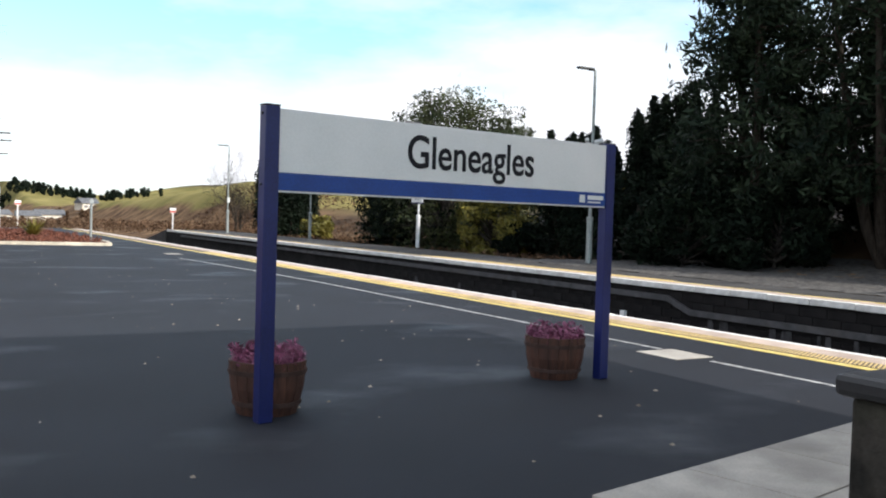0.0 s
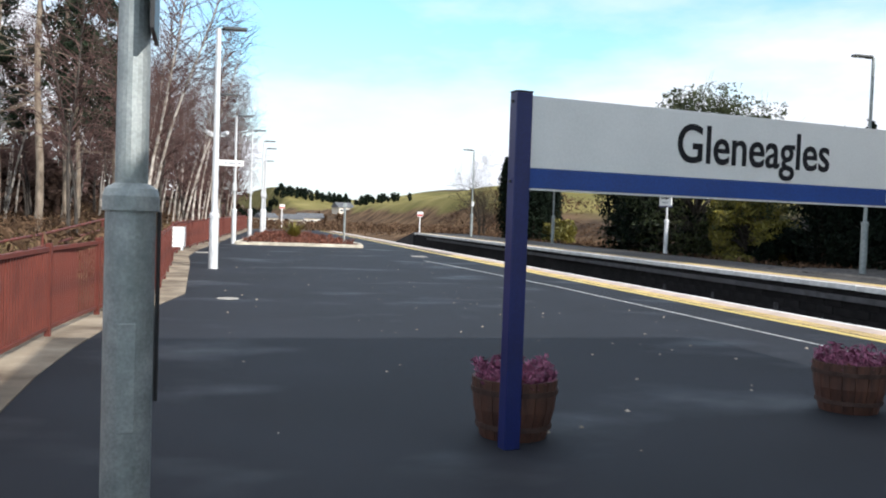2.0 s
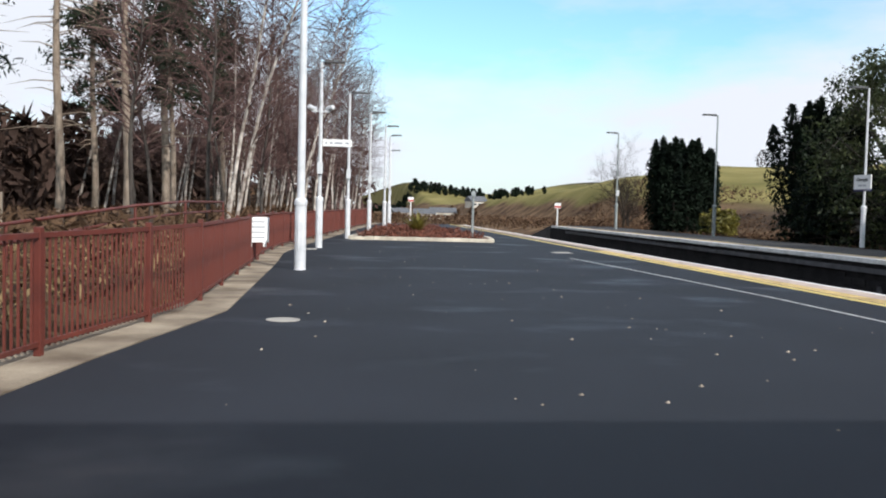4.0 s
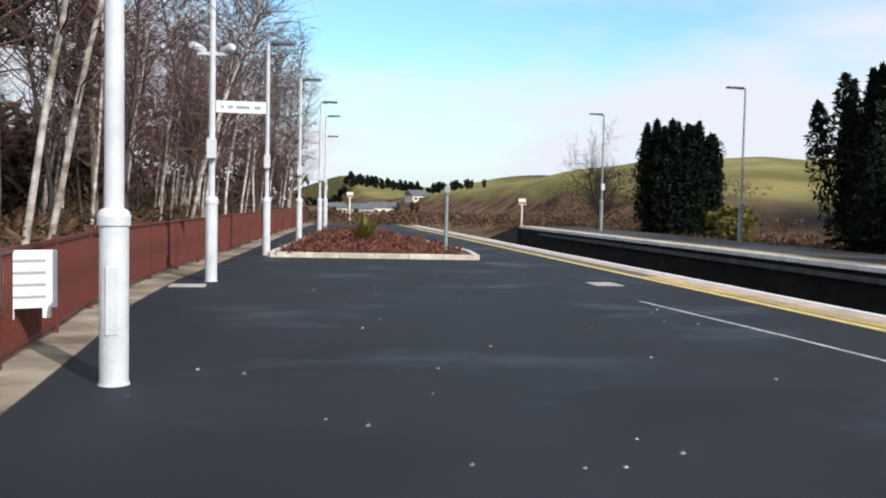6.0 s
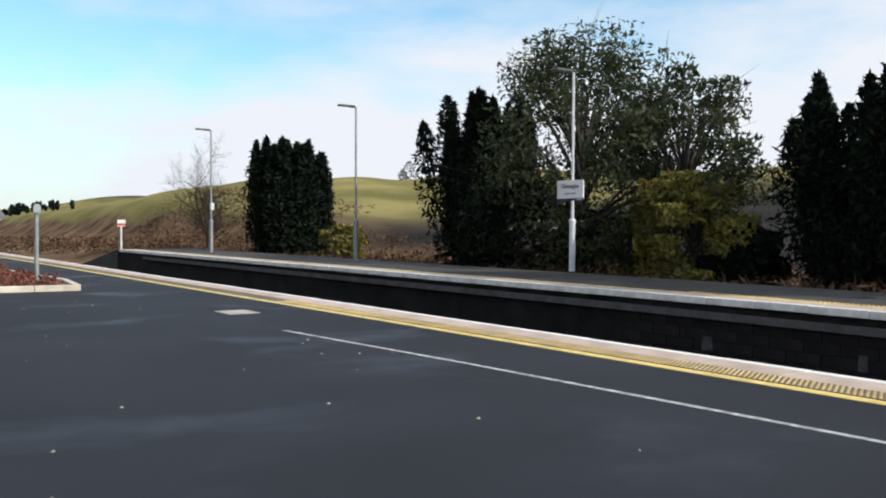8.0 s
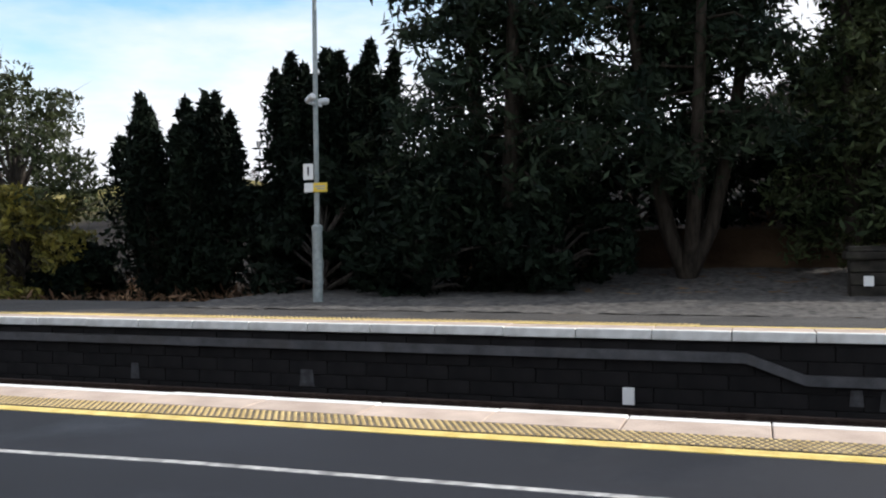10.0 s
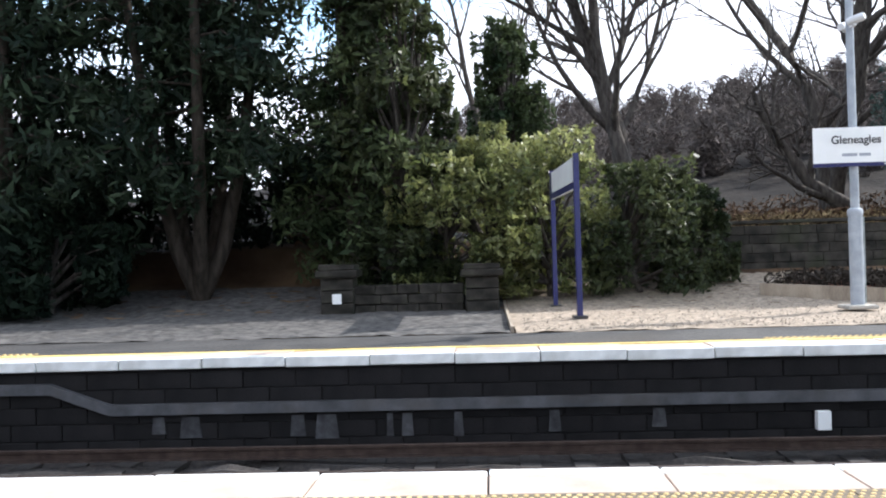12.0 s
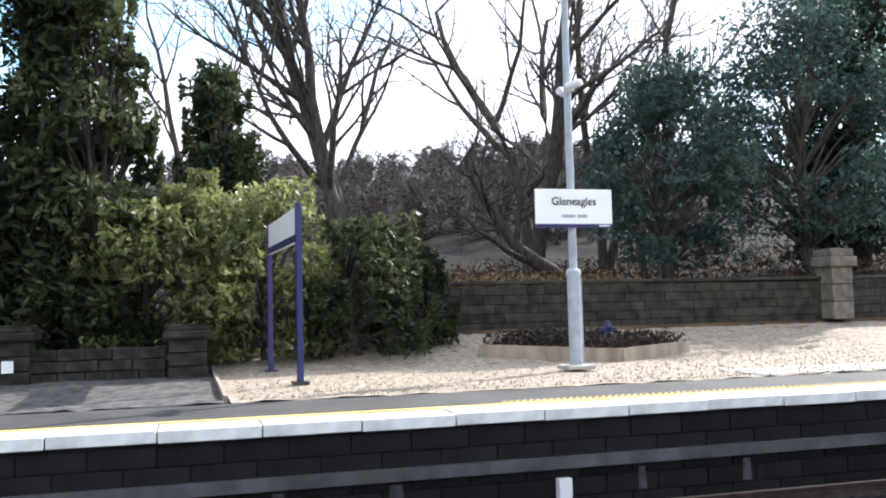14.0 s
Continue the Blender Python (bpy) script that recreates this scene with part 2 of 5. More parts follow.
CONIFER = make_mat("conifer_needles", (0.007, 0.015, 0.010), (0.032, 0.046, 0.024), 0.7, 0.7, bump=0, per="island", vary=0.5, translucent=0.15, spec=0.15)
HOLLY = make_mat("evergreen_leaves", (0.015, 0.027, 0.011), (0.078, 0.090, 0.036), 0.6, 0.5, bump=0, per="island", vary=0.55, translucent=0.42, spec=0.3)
BLUE_HOLLY = make_mat("bluish_evergreen_leaves", (0.018, 0.045, 0.040), (0.055, 0.095, 0.075), 0.7, 0.6, bump=0, per="island", vary=0.5, translucent=0.32)
# Wide green mottle: sunlit highlights and dark gaps are put into the leaf colour
LAUREL = make_mat("laurel_leaves_sunlit_mottle", (0.05, 0.075, 0.022), (0.30, 0.31, 0.12), 0.8, 0.4, bump=0, per="island", vary=0.55, translucent=0.52)
GOLD_BUSH = make_mat("golden_foliage", (0.085, 0.085, 0.015), (0.26, 0.22, 0.04), 0.9, 0.6, bump=0, per="island", vary=0.5, translucent=0.3)
BARK = make_mat("grey_bark", (0.032, 0.027, 0.024), (0.095, 0.083, 0.073), 4, 0.95, bump=0.6, bump_scale=25, spec=0.15, stretch=(2, 2, 0.5))
BARK_DARK = make_mat("dark_bark", (0.02, 0.016, 0.013), (0.055, 0.045, 0.036), 4, 0.95, bump=0.6, bump_scale=25, spec=0.15, stretch=(2, 2, 0.5))
BIRCH_BARK = make_mat("silver_birch_bark", (0.20, 0.16, 0.13), (0.66, 0.61, 0.55), 2.2, 0.8, bump=0.3, bump_scale=20, spec=0.15, stretch=(1.5, 1.5, 2.2), stain=0.6, stain_color=(0.07, 0.05, 0.045))
PINE_BARK = make_mat("pine_bark", (0.16, 0.12, 0.09), (0.34, 0.28, 0.22), 3, 0.95, bump=0.6, bump_scale=18, spec=0.15, stretch=(2, 2, 0.6))
TWIG = make_mat("purple_brown_twigs", (0.060, 0.036, 0.034), (0.14, 0.088, 0.078), 2, 0.95, bump=0, spec=0.08, per="island", vary=0.35)
DRY_GRASS = make_mat("dry_grass", (0.10, 0.072, 0.038), (0.26, 0.19, 0.10), 1.5, 0.95, bump=0, spec=0.08, per="island", vary=0.45)
BRACKEN = make_mat("brown_bracken", (0.045, 0.027, 0.018), (0.13, 0.080, 0.048), 1.5, 0.95, bump=0, spec=0.08, per="island", vary=0.45)
# Lighter copy of CONIFER, with sunlight on the sprays put into the colour
CONIFER_LIT = make_mat("painted_sunlit_conifer_sprays", (0.014, 0.028, 0.012), (0.075, 0.095, 0.040), 0.7, 0.7, bump=0, per="island", vary=0.5, translucent=0.3, spec=0.2)
# Greyed twig brown: the haze over the hillside is put into the colour
HAZY_TWIG = make_mat("haze_greyed_bare_wood", (0.060, 0.050, 0.046), (0.125, 0.107, 0.098), 0.3, 0.95, bump=0, per="island", vary=0.35, spec=0.05)
# Dark brown that paints the shade deep between the birches
WOOD_SHADE = make_mat("dark_brown_wood_shade", (0.035, 0.023, 0.018), (0.095, 0.062, 0.050), 0.4, 0.95, bump=0, per="island", vary=0.4, spec=0.05)
LIME = make_mat("lime_streak", (0.03, 0.03, 0.032), (0.085, 0.085, 0.09), 6, 0.9, bump=0.3, stain=0.4, stain_color=(0.02, 0.02, 0.022), spec=0.2)
PALE_STONE = make_mat("pale_sandstone", (0.09, 0.08, 0.065), (0.20, 0.175, 0.145), 3, 0.9, bump=0.6, bump_scale=22, stain=0.4, stain_color=(0.06, 0.06, 0.04), per="object", vary=0.15, spec=0.12)
# Stain gives moss; the base is darkened to hold the retaining wall's shade
STONE = make_mat("shade_dark_mossy_sandstone", (0.017, 0.016, 0.014), (0.056, 0.050, 0.042), 3, 0.9, bump=0.6, bump_scale=22, stain=0.5, stain_color=(0.045, 0.05, 0.03), per="object", vary=0.15, spec=0.12)
RENDER_WALL = make_mat("rendered_house_wall", (0.55, 0.50, 0.42), (0.72, 0.66, 0.56), 1, 0.9, bump=0.1)
ROOF_SLATE = make_mat("slate_roof", (0.07, 0.075, 0.085), (0.13, 0.135, 0.145), 2, 0.8, bump=0.2)
GLASS_DARK = make_mat("window_glass", (0.02, 0.025, 0.03), (0.03, 0.035, 0.04), 1, 0.12, bump=0)
RED_PAINT = make_mat("red_sign_paint", (0.45, 0.05, 0.03), (0.60, 0.08, 0.05), 2, 0.5, bump=0.02)
BLACK_PLASTIC = make_mat("black_plastic", (0.012, 0.012, 0.013), (0.025, 0.025, 0.027), 4, 0.45, bump=0.05)
YELLOW_SIGN = make_mat("yellow_sign_face", (0.72, 0.50, 0.04), (0.80, 0.58, 0.07), 2, 0.5, bump=0.02)
# Pale boards of the added roof, so its underside bounces light to the sign
SHADE_ROOF = make_mat("pale_bounce_boards", (0.66, 0.65, 0.61), (0.76, 0.75, 0.71), 2, 0.8, bump=0.2)

# terrain: grass, scrub and woods by height and place
def terrain_mat():
    m = bpy.data.materials.new("fields_and_scrub")
    m.use_nodes = True
    n, l = m.node_tree.nodes, m.node_tree.links
    bsdf = n["Principled BSDF"]
    bsdf.inputs["Roughness"].default_value = 0.95
    bsdf.inputs["Specular IOR Level"].default_value = 0.05
    g = n.new("ShaderNodeNewGeometry")
    sep = n.new("ShaderNodeSeparateXYZ")
    l.new(g.outputs["Position"], sep.inputs["Vector"])
    def noise_of(s, d=5.0):
        t = n.new("ShaderNodeTexNoise")
        t.inputs["Scale"].default_value, t.inputs["Detail"].default_value = s, d
        l.new(g.outputs["Position"], t.inputs["Vector"])
        return t.outputs["Fac"]
    def ramp_of(fac, a, b, pa=0.35, pb=0.65):
        r = n.new("ShaderNodeValToRGB")
        r.color_ramp.elements[0].position, r.color_ramp.elements[1].position = pa, pb
        r.color_ramp.elements[0].color, r.color_ramp.elements[1].color = (*a, 1), (*b, 1)
        l.new(fac, r.inputs["Fac"])
        return r.outputs["Color"]
    grass = ramp_of(noise_of(0.09, 8), (0.13, 0.118, 0.040), (0.25, 0.212, 0.082))
    scrub = ramp_of(noise_of(0.35, 8), (0.055, 0.032, 0.020), (0.20, 0.13, 0.075))
    add = n.new("ShaderNodeMath")
    add.operation = "MULTIPLY_ADD"
    l.new(noise_of(0.06, 6), add.inputs[0])
    add.inputs[1].default_value = 5.0
    l.new(sep.outputs["Z"], add.inputs[2])
    pick = n.new("ShaderNodeMapRange")
    pick.inputs["From Min"].default_value, pick.inputs["From Max"].default_value = 4.2, 5.0
    l.new(add.outputs["Value"], pick.inputs["Value"])
    mx = n.new("ShaderNodeMixRGB")
    l.new(pick.outputs["Result"], mx.inputs["Fac"])
    l.new(scrub, mx.inputs["Color1"])
    l.new(grass, mx.inputs["Color2"])
    high = n.new("ShaderNodeMapRange")
    high.inputs["From Min"].default_value, high.inputs["From Max"].default_value = 11.5, 15.0
    l.new(sep.outputs["Z"], high.inputs["Value"])
    wood = ramp_of(noise_of(0.25, 8), (0.011, 0.010, 0.010), (0.032, 0.028, 0.025))
    mx2 = n.new("ShaderNodeMixRGB")
    l.new(high.outputs["Result"], mx2.inputs["Fac"])
    l.new(mx.outputs["Color"], mx2.inputs["Color1"])
    l.new(wood, mx2.inputs["Color2"])
    south = n.new("ShaderNodeMapRange")
    south.inputs["From Min"].default_value, south.inputs["From Max"].default_value = 84.0, 66.0
    l.new(sep.outputs["Y"], south.inputs["Value"])
    east = n.new("ShaderNodeMapRange")
    east.inputs["From Min"].default_value, east.inputs["From Max"].default_value = 19.0, 23.0
    l.new(sep.outputs["X"], east.inputs["Value"])
    both = n.new("ShaderNodeMath")
    both.operation = "MULTIPLY"
    l.new(south.outputs["Result"], both.inputs[0])
    l.new(east.outputs["Result"], both.inputs[1])
    west = n.new("ShaderNodeMapRange")
    west.inputs["From Min"].default_value, west.inputs["From Max"].default_value = -11.0, -17.0
    l.new(sep.outputs["X"], west.inputs["Value"])
    either = n.new("ShaderNodeMath")
    either.operation = "MAXIMUM"
    l.new(both.outputs["Value"], either.inputs[0])
    l.new(west.outputs["Result"], either.inputs[1])
    mx3 = n.new("ShaderNodeMixRGB")
    l.new(either.outputs["Value"], mx3.inputs["Fac"])
    l.new(mx2.outputs["Color"], mx3.inputs["Color1"])
    l.new(wood, mx3.inputs["Color2"])
    l.new(mx3.outputs["Color"], bsdf.inputs["Base Color"])
    bp = n.new("ShaderNodeBump")
    bp.inputs["Strength"].default_value, bp.inputs["Distance"].default_value = 0.5, 0.3
    l.new(noise_of(2.0), bp.inputs["Height"])
    l.new(bp.outputs["Normal"], bsdf.inputs["Normal"])
    return m
TERRAIN = terrain_mat()

# ---------------------------------------------------------------- mesh helpers
def mesh_of(name, verts, faces, material, smooth=False):
    me = bpy.data.meshes.new(name)
    me.from_pydata(verts, [], faces)
    me.materials.append(material)
    if smooth:
        me.polygons.foreach_set("use_smooth", [True] * len(me.polygons))
    me.update()
    return me


def put(name, me, parent=None, label="", at=None, category="", group="", kind=""):
    ob = new(name, me)
    if parent is not None:
        ob.parent = parent
    if at is not None:
        ob.matrix_basis = at
    return tagged(ob, label, category, group, kind)


def part(name, bm, material, parent, label="", smooth=False):
    me = bpy.data.meshes.new(name)
    bm.to_mesh(me)
    bm.free()
    me.materials.append(material)
    if smooth:
        me.polygons.foreach_set("use_smooth", [True] * len(me.polygons))
    return put(name, me, parent, label)


def thing(name, at, label, category, group="", kind=""):
    ob = new(name)
    ob.matrix_basis = at
    ob.empty_display_size = 0.3
    return tagged(ob, label, category, group, kind)


def add_box(bm, x0, x1, y0, y1, z0, z1, bevel=0.0, m=None):
    vs = [bm.verts.new(p) for p in ((x0, y0, z0), (x1, y0, z0), (x1, y1, z0), (x0, y1, z0), (x0, y0, z1), (x1, y0, z1), (x1, y1, z1), (x0, y1, z1))]
    fs = [bm.faces.new([vs[i] for i in f]) for f in ((3, 2, 1, 0), (4, 5, 6, 7), (0, 1, 5, 4), (1, 2, 6, 5), (2, 3, 7, 6), (3, 0, 4, 7))]
    out = list(vs)
    if bevel:
        edges = list({e for f in fs for e in f.edges})
        r = bmesh.ops.bevel(bm, geom=edges, offset=bevel, segments=2, affect="EDGES", profile=0.5)
        out = list({v for f in r["faces"] for v in f.verts} | {v for v in vs if v.is_valid})
    if m is not None:
        bmesh.ops.transform(bm, matrix=m, verts=[v for v in out if v.is_valid])
    return out


def box(x0, x1, y0, y1, z0, z1, bevel=0.0):
    bm = bmesh.new()
    add_box(bm, x0, x1, y0, y1, z0, z1, bevel)
    return bm


def add_lathe(bm, profile, seg=20, cx=0.0, cy=0.0, cap=True):
    """Rings of (radius, z) turned round the z axis."""
    rings = []
    for r, z in profile:
        rings.append([bm.verts.new((cx + r * math.cos(2 * math.pi * i / seg), cy + r * math.sin(2 * math.pi * i / seg), z)) for i in range(seg)])
    for a, b in zip(rings, rings[1:]):
        for i in range(seg):
            bm.faces.new((a[i], a[(i + 1) % seg], b[(i + 1) % seg], b[i]))
    if cap:
        bm.faces.new(rings[0][::-1])
        bm.faces.new(rings[-1])


def lathe(profile, seg=20):
    bm = bmesh.new()
    add_lathe(bm, profile, seg)
    return bm


def text_part(words, size, material, parent, at, name="lettering", thick=0.003, label=""):
    cu = bpy.data.curves.new(name, "FONT")
    cu.offset = size * 0.012
    cu.body, cu.size, cu.extrude, cu.align_x, cu.align_y = words, size, thick, "CENTER", "CENTER"
    tmp = bpy.data.objects.new("tmp_text", cu)
    scene.collection.objects.link(tmp)
    me = bpy.data.meshes.new_from_object(tmp.evaluated_get(bpy.context.evaluated_depsgraph_get()))
    bpy.data.objects.remove(tmp)
    me.materials.clear()
    me.materials.append(material)
    return put(name, me, parent, label, at)


# ---------------------------------------------------------------- plants: numpy builders
def leaf_mesh(name, centres, size, material, rng, normal_bias=None, aspect=1.6, spread=0.35):
    """One small four-cornered leaf at each centre, turned at random."""
    n = len(centres)
    a = rng.normal(size=(n, 3))
    if normal_bias is not None:
        a = a * 0.7 + normal_bias
    a /= np.linalg.norm(a, axis=1)[:, None] + 1e-9
    b = np.cross(a, rng.normal(size=(n, 3)))
    b /= np.linalg.norm(b, axis=1)[:, None] + 1e-9
    c = np.cross(a, b)
    s = (size * (1 + spread * rng.normal(size=n)).clip(0.4, 2.0))[:, None]
    corners = np.stack([centres - b * s * aspect, centres + c * s * 0.55, centres + b * s * aspect, centres - c * s * 0.55], 1).reshape(-1, 3)
    me = bpy.data.meshes.new(name)
    me.vertices.add(4 * n)
    me.vertices.foreach_set("co", corners.ravel())
    me.loops.add(4 * n)
    me.loops.foreach_set("vertex_index", np.arange(4 * n))
    me.polygons.add(n)
    me.polygons.foreach_set("loop_start", np.arange(0, 4 * n, 4))
    me.polygons.foreach_set("loop_total", np.full(n, 4))
    me.materials.append(material)
    me.update()
    me.validate()
    return me


def tubes(paths, seg=5):
    """Tapered tubes along polylines of (x, y, z, radius)."""
    verts, faces = [], []
    for path in paths:
        base = len(verts)
        path = np.asarray(path, float)
        d = np.gradient(path[:, :3], axis=0)
        d /= np.linalg.norm(d, axis=1)[:, None] + 1e-9
        ref = np.where(np.abs(d[:, 2:3]) > 0.9, np.array([[1.0, 0, 0]]), np.array([[0, 0, 1.0]]))
        u = np.cross(d, ref)
        u /= np.linalg.norm(u, axis=1)[:, None] + 1e-9
        v = np.cross(d, u)
        for k in range(len(path)):
            for i in range(seg):
                w = 2 * math.pi * i / seg
                verts.append(tuple(path[k, :3] + path[k, 3] * (math.cos(w) * u[k] + math.sin(w) * v[k])))
        for k in range(len(path) - 1):
            for i in range(seg):
                j = (i + 1) % seg
                faces.append((base + k * seg + i, base + k * seg + j, base + (k + 1) * seg + j, base + (k + 1) * seg + i))
    return verts, faces


def grow(rng, start, way, length, radius, depth, paths, bend=0.25, up=0.12, kids=(2, 4), shrink=0.62, angle=0.7, steps=6, tips=None):
    """A limb and, down to depth 0, its branches."""
    p, d = np.array(start, float), np.array(way, float)
    d /= np.linalg.norm(d)
    line = [(*p, radius)]
    nodes = []
    for k in range(steps):
        d = d + rng.normal(size=3) * bend * 0.5
        d[2] += up
        d /= np.linalg.norm(d)
        p = p + d * length / steps
        r = radius * (1 - 0.72 * (k + 1) / steps)
        line.append((*p, r))
        nodes.append((p.copy(), d.copy(), r))
    paths.append(line)
    if tips is not None and depth == 0:
        tips.extend(q for q, _, _ in nodes[1:])
    if depth > 0:
        for k in range(1, steps):
            q, dd, r = nodes[k]
            for _ in range(rng.integers(kids[0], kids[1]) if k > 1 else 1):
                side = rng.normal(size=3)
                side -= dd * (side @ dd)
                side /= np.linalg.norm(side)
                way2 = dd * math.cos(angle) + side * math.sin(angle * (0.7 + 0.6 * rng.random()))
                grow(rng, q, way2, length * shrink * (0.6 + 0.6 * rng.random()), max(r * 0.62, 0.006), depth - 1, paths, bend, up, kids, shrink, angle, max(4, steps - 1), tips)

# ---------------------------------------------------------------- setting
NEAR_END, FAR_END = 74.0, 71.0
FZ = 0.15                                  # top of the opposite platform


def fence_x(y):
    """The line of the fence behind the platform, which closes in on the track."""
    return float(np.interp(y, [-12, 6, 9.5, 14, 24, 28, 32, 40, 55, 75], [-13.5, -13.35, -13.0, -12.1, -12.1, -12.2, -11.95, -11.05, -9.5, -7.2]))


def smooth(a, b, v):
    t = np.clip((v - a) / (b - a), 0, 1)
    return t * t * (3 - 2 * t)


def ground_height(x, y):
    """Height of the open ground: cutting of the track, bank, fields, ridge."""
    dx, dy = x + 9.0, y - 15.0
    r, b = np.hypot(dx, dy), np.degrees(np.arctan2(dx, dy))
    crest = np.interp(b, [-180, -60, -8, 4, 10, 13, 17, 21, 27, 60, 78, 96, 115, 150, 180], [6, 6, 5.0, 3.4, 3.4, 3.7, 5.9, 7.4, 9.2, 10.8, 11.5, 17.5, 19.5, 12, 6])
    z = crest * smooth(38, 150, r) * (1 + 0.05 * np.sin(b * 0.35) + 0.03 * np.sin(b * 1.1))
    z = z - 6 * smooth(170, 420, r) + 13.5 * smooth(260, 460, r) * (1 + 0.2 * np.sin(b * 0.5))
    flat = smooth(0, 8, np.abs(x - 3.0) - 14.0)
    bank = np.interp(x, [10.5, 20.5, 21.0, 24, 60], [FZ - 0.05, 0.95, 1.9, 2.1, 2.6]) * np.interp(y, [18, 30], [1, 0])
    bank = np.where(x > 10.5, bank, 0)
    left = np.where(x < -12.8, 0.25, -0.35)
    track = smooth(-0.2, 0.4, x) * (1 - smooth(5.8, 6.4, x))
    cut = -1.25 * smooth(70, 78, y) * smooth(-16, -8, x) * (1 - smooth(12, 18, x))
    base = left * (1 - flat) + 0.1 * flat
    z = z * flat + base + np.maximum(bank, 0) + cut
    return np.where((x > -0.3) & (x < 6.5), np.minimum(z, -1.3), np.where((x >= -13) & (x <= 10.5) & (y < 72), -0.45, z))


gx = np.concatenate([np.linspace(-900, -120, 30), np.linspace(-110, -30, 33), np.linspace(-28, -14, 12), [-13, -11, -0.35, -0.25, 6.45, 6.55, 8.5, 10.4], np.linspace(10.6, 30, 40), np.linspace(31, 130, 60), np.linspace(140, 900, 40)])
gy = np.concatenate([np.linspace(-900, -60, 22), np.linspace(-55, 130, 110), np.linspace(134, 260, 40), np.linspace(280, 1500, 36)])
XX, YY = np.meshgrid(gx, gy, indexing="ij")
ZZ = ground_height(XX, YY)
gv = np.stack([XX, YY, ZZ], -1).reshape(-1, 3)
ny = len(gy)
gf = [(i * ny + j, (i + 1) * ny + j, (i + 1) * ny + j + 1, i * ny + j + 1) for i in range(len(gx) - 1) for j in range(ny - 1)]
put("ground", mesh_of("ground", gv.tolist(), gf, TERRAIN, True), label="rolling grass fields and brown scrub beyond the platforms", category="ground", kind="structure")


def height_at(x, y):
    return float(ground_height(np.array([float(x)]), np.array([float(y)]))[0])


def strip(name, pts_left, pts_right, z0, z1, material, label, category="", kind="structure", parent=None):
    """A solid slab between two lines of (x, y)."""
    n = len(pts_left)
    vs = [(x, y, z) for z in (z1, z0) for line in (pts_left, pts_right) for x, y in line]
    L, R, l2, r2 = 0, n, 2 * n, 3 * n
    fs = []
    for i in range(n - 1):
        fs += [(L + i, R + i, R + i + 1, L + i + 1), (l2 + i, l2 + i + 1, r2 + i + 1, r2 + i), (L + i, L + i + 1, l2 + i + 1, l2 + i), (R + i, r2 + i, r2 + i + 1, R + i + 1)]
    fs += [(L, l2, r2, R), (L + n - 1, R + n - 1, r2 + n - 1, l2 + n - 1)]
    return put(name, mesh_of(name, vs, fs, material), parent, label, category=category, kind=kind)


ys = [float(v) for v in np.linspace(-30, NEAR_END, 60)]
platform = strip("platform_near", [(fence_x(y) + 0.52, y) for y in ys], [(-1.315, y) for y in ys], -0.5, 0.0, ASPHALT, "dark damp asphalt station platform", "platform")
verge = strip("pavement_edge", [(fence_x(y) - 0.25, y) for y in ys], [(fence_x(y) + 0.52, y) for y in ys], -0.5, 0.012, VERGE, "worn sandy concrete strip along the fence foot", "pavement")
strip("platform_bed", [(-1.315, y) for y in ys], [(-0.04, y) for y in ys], -0.11, -0.03, GROUT, "dark bed under the platform edge slabs", "platform")
yf = [float(v) for v in np.linspace(-40, FAR_END, 60)]
strip("platform_far", [(7.12, y) for y in yf], [(9.0 if y < 14 else 10.9, y) for y in yf], -0.5, FZ, ASPHALT_FAR, "weathered asphalt of the opposite platform", "platform")
strip("platform_far_bed", [(6.26, y) for y in yf], [(7.12, y) for y in yf], FZ - 0.14, FZ - 0.03, GROUT, "dark bed under the opposite edge slabs", "platform")

# ballast between the platforms
bx = np.linspace(0.0, 6.2, 40)
by = np.linspace(-40, 130, 200)
rng = np.random.default_rng(3)
BX, BY = np.meshgrid(bx, by, indexing="ij")
BZ = -1.22 + 0.05 * rng.normal(size=BX.shape)
bv = np.stack([BX, BY, BZ], -1).reshape(-1, 3)
put("ballast", mesh_of("ballast", bv.tolist(), [(i * 200 + j, (i + 1) * 200 + j, (i + 1) * 200 + j + 1, i * 200 + j + 1) for i in range(39) for j in range(199)], BALLAST), label="dark track ballast between the platforms, shade put into its colour", category="ballast", kind="stuff")

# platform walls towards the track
wall_n = strip("wall_near", [(-0.30, y) for y in ys], [(-0.06, y) for y in ys], -1.35, -0.09, BRICK_FACE, "masonry face of the platform, shade put into its colour", "wall")
wall_f = strip("wall_far", [(6.30, y) for y in yf], [(6.6, y) for y in yf], -1.35, FZ - 0.02, BRICK_FACE, "masonry face under the opposite platform edge, shade put into its colour", "wall")

# the opposite platform runs down a ramp at its end
ramp = bmesh.new()
rv = [ramp.verts.new(q) for q in ((6.25, FAR_END, FZ), (10.9, FAR_END, FZ), (10.9, FAR_END + 9, -1.15), (6.25, FAR_END + 9, -1.15), (6.25, FAR_END, -1.3), (10.9, FAR_END, -1.3), (10.9, FAR_END + 9, -1.3), (6.25, FAR_END + 9, -1.3))]
for q in ((0, 1, 2, 3), (0, 3, 7, 4), (1, 5, 6, 2), (3, 2, 6, 7), (0, 4, 5, 1)):
    ramp.faces.new([rv[i] for i in q])
tagged(part("platform_ramp", ramp, ASPHALT_FAR, None), "dark asphalt ramp at the end of the opposite platform", "ramp", kind="structure")

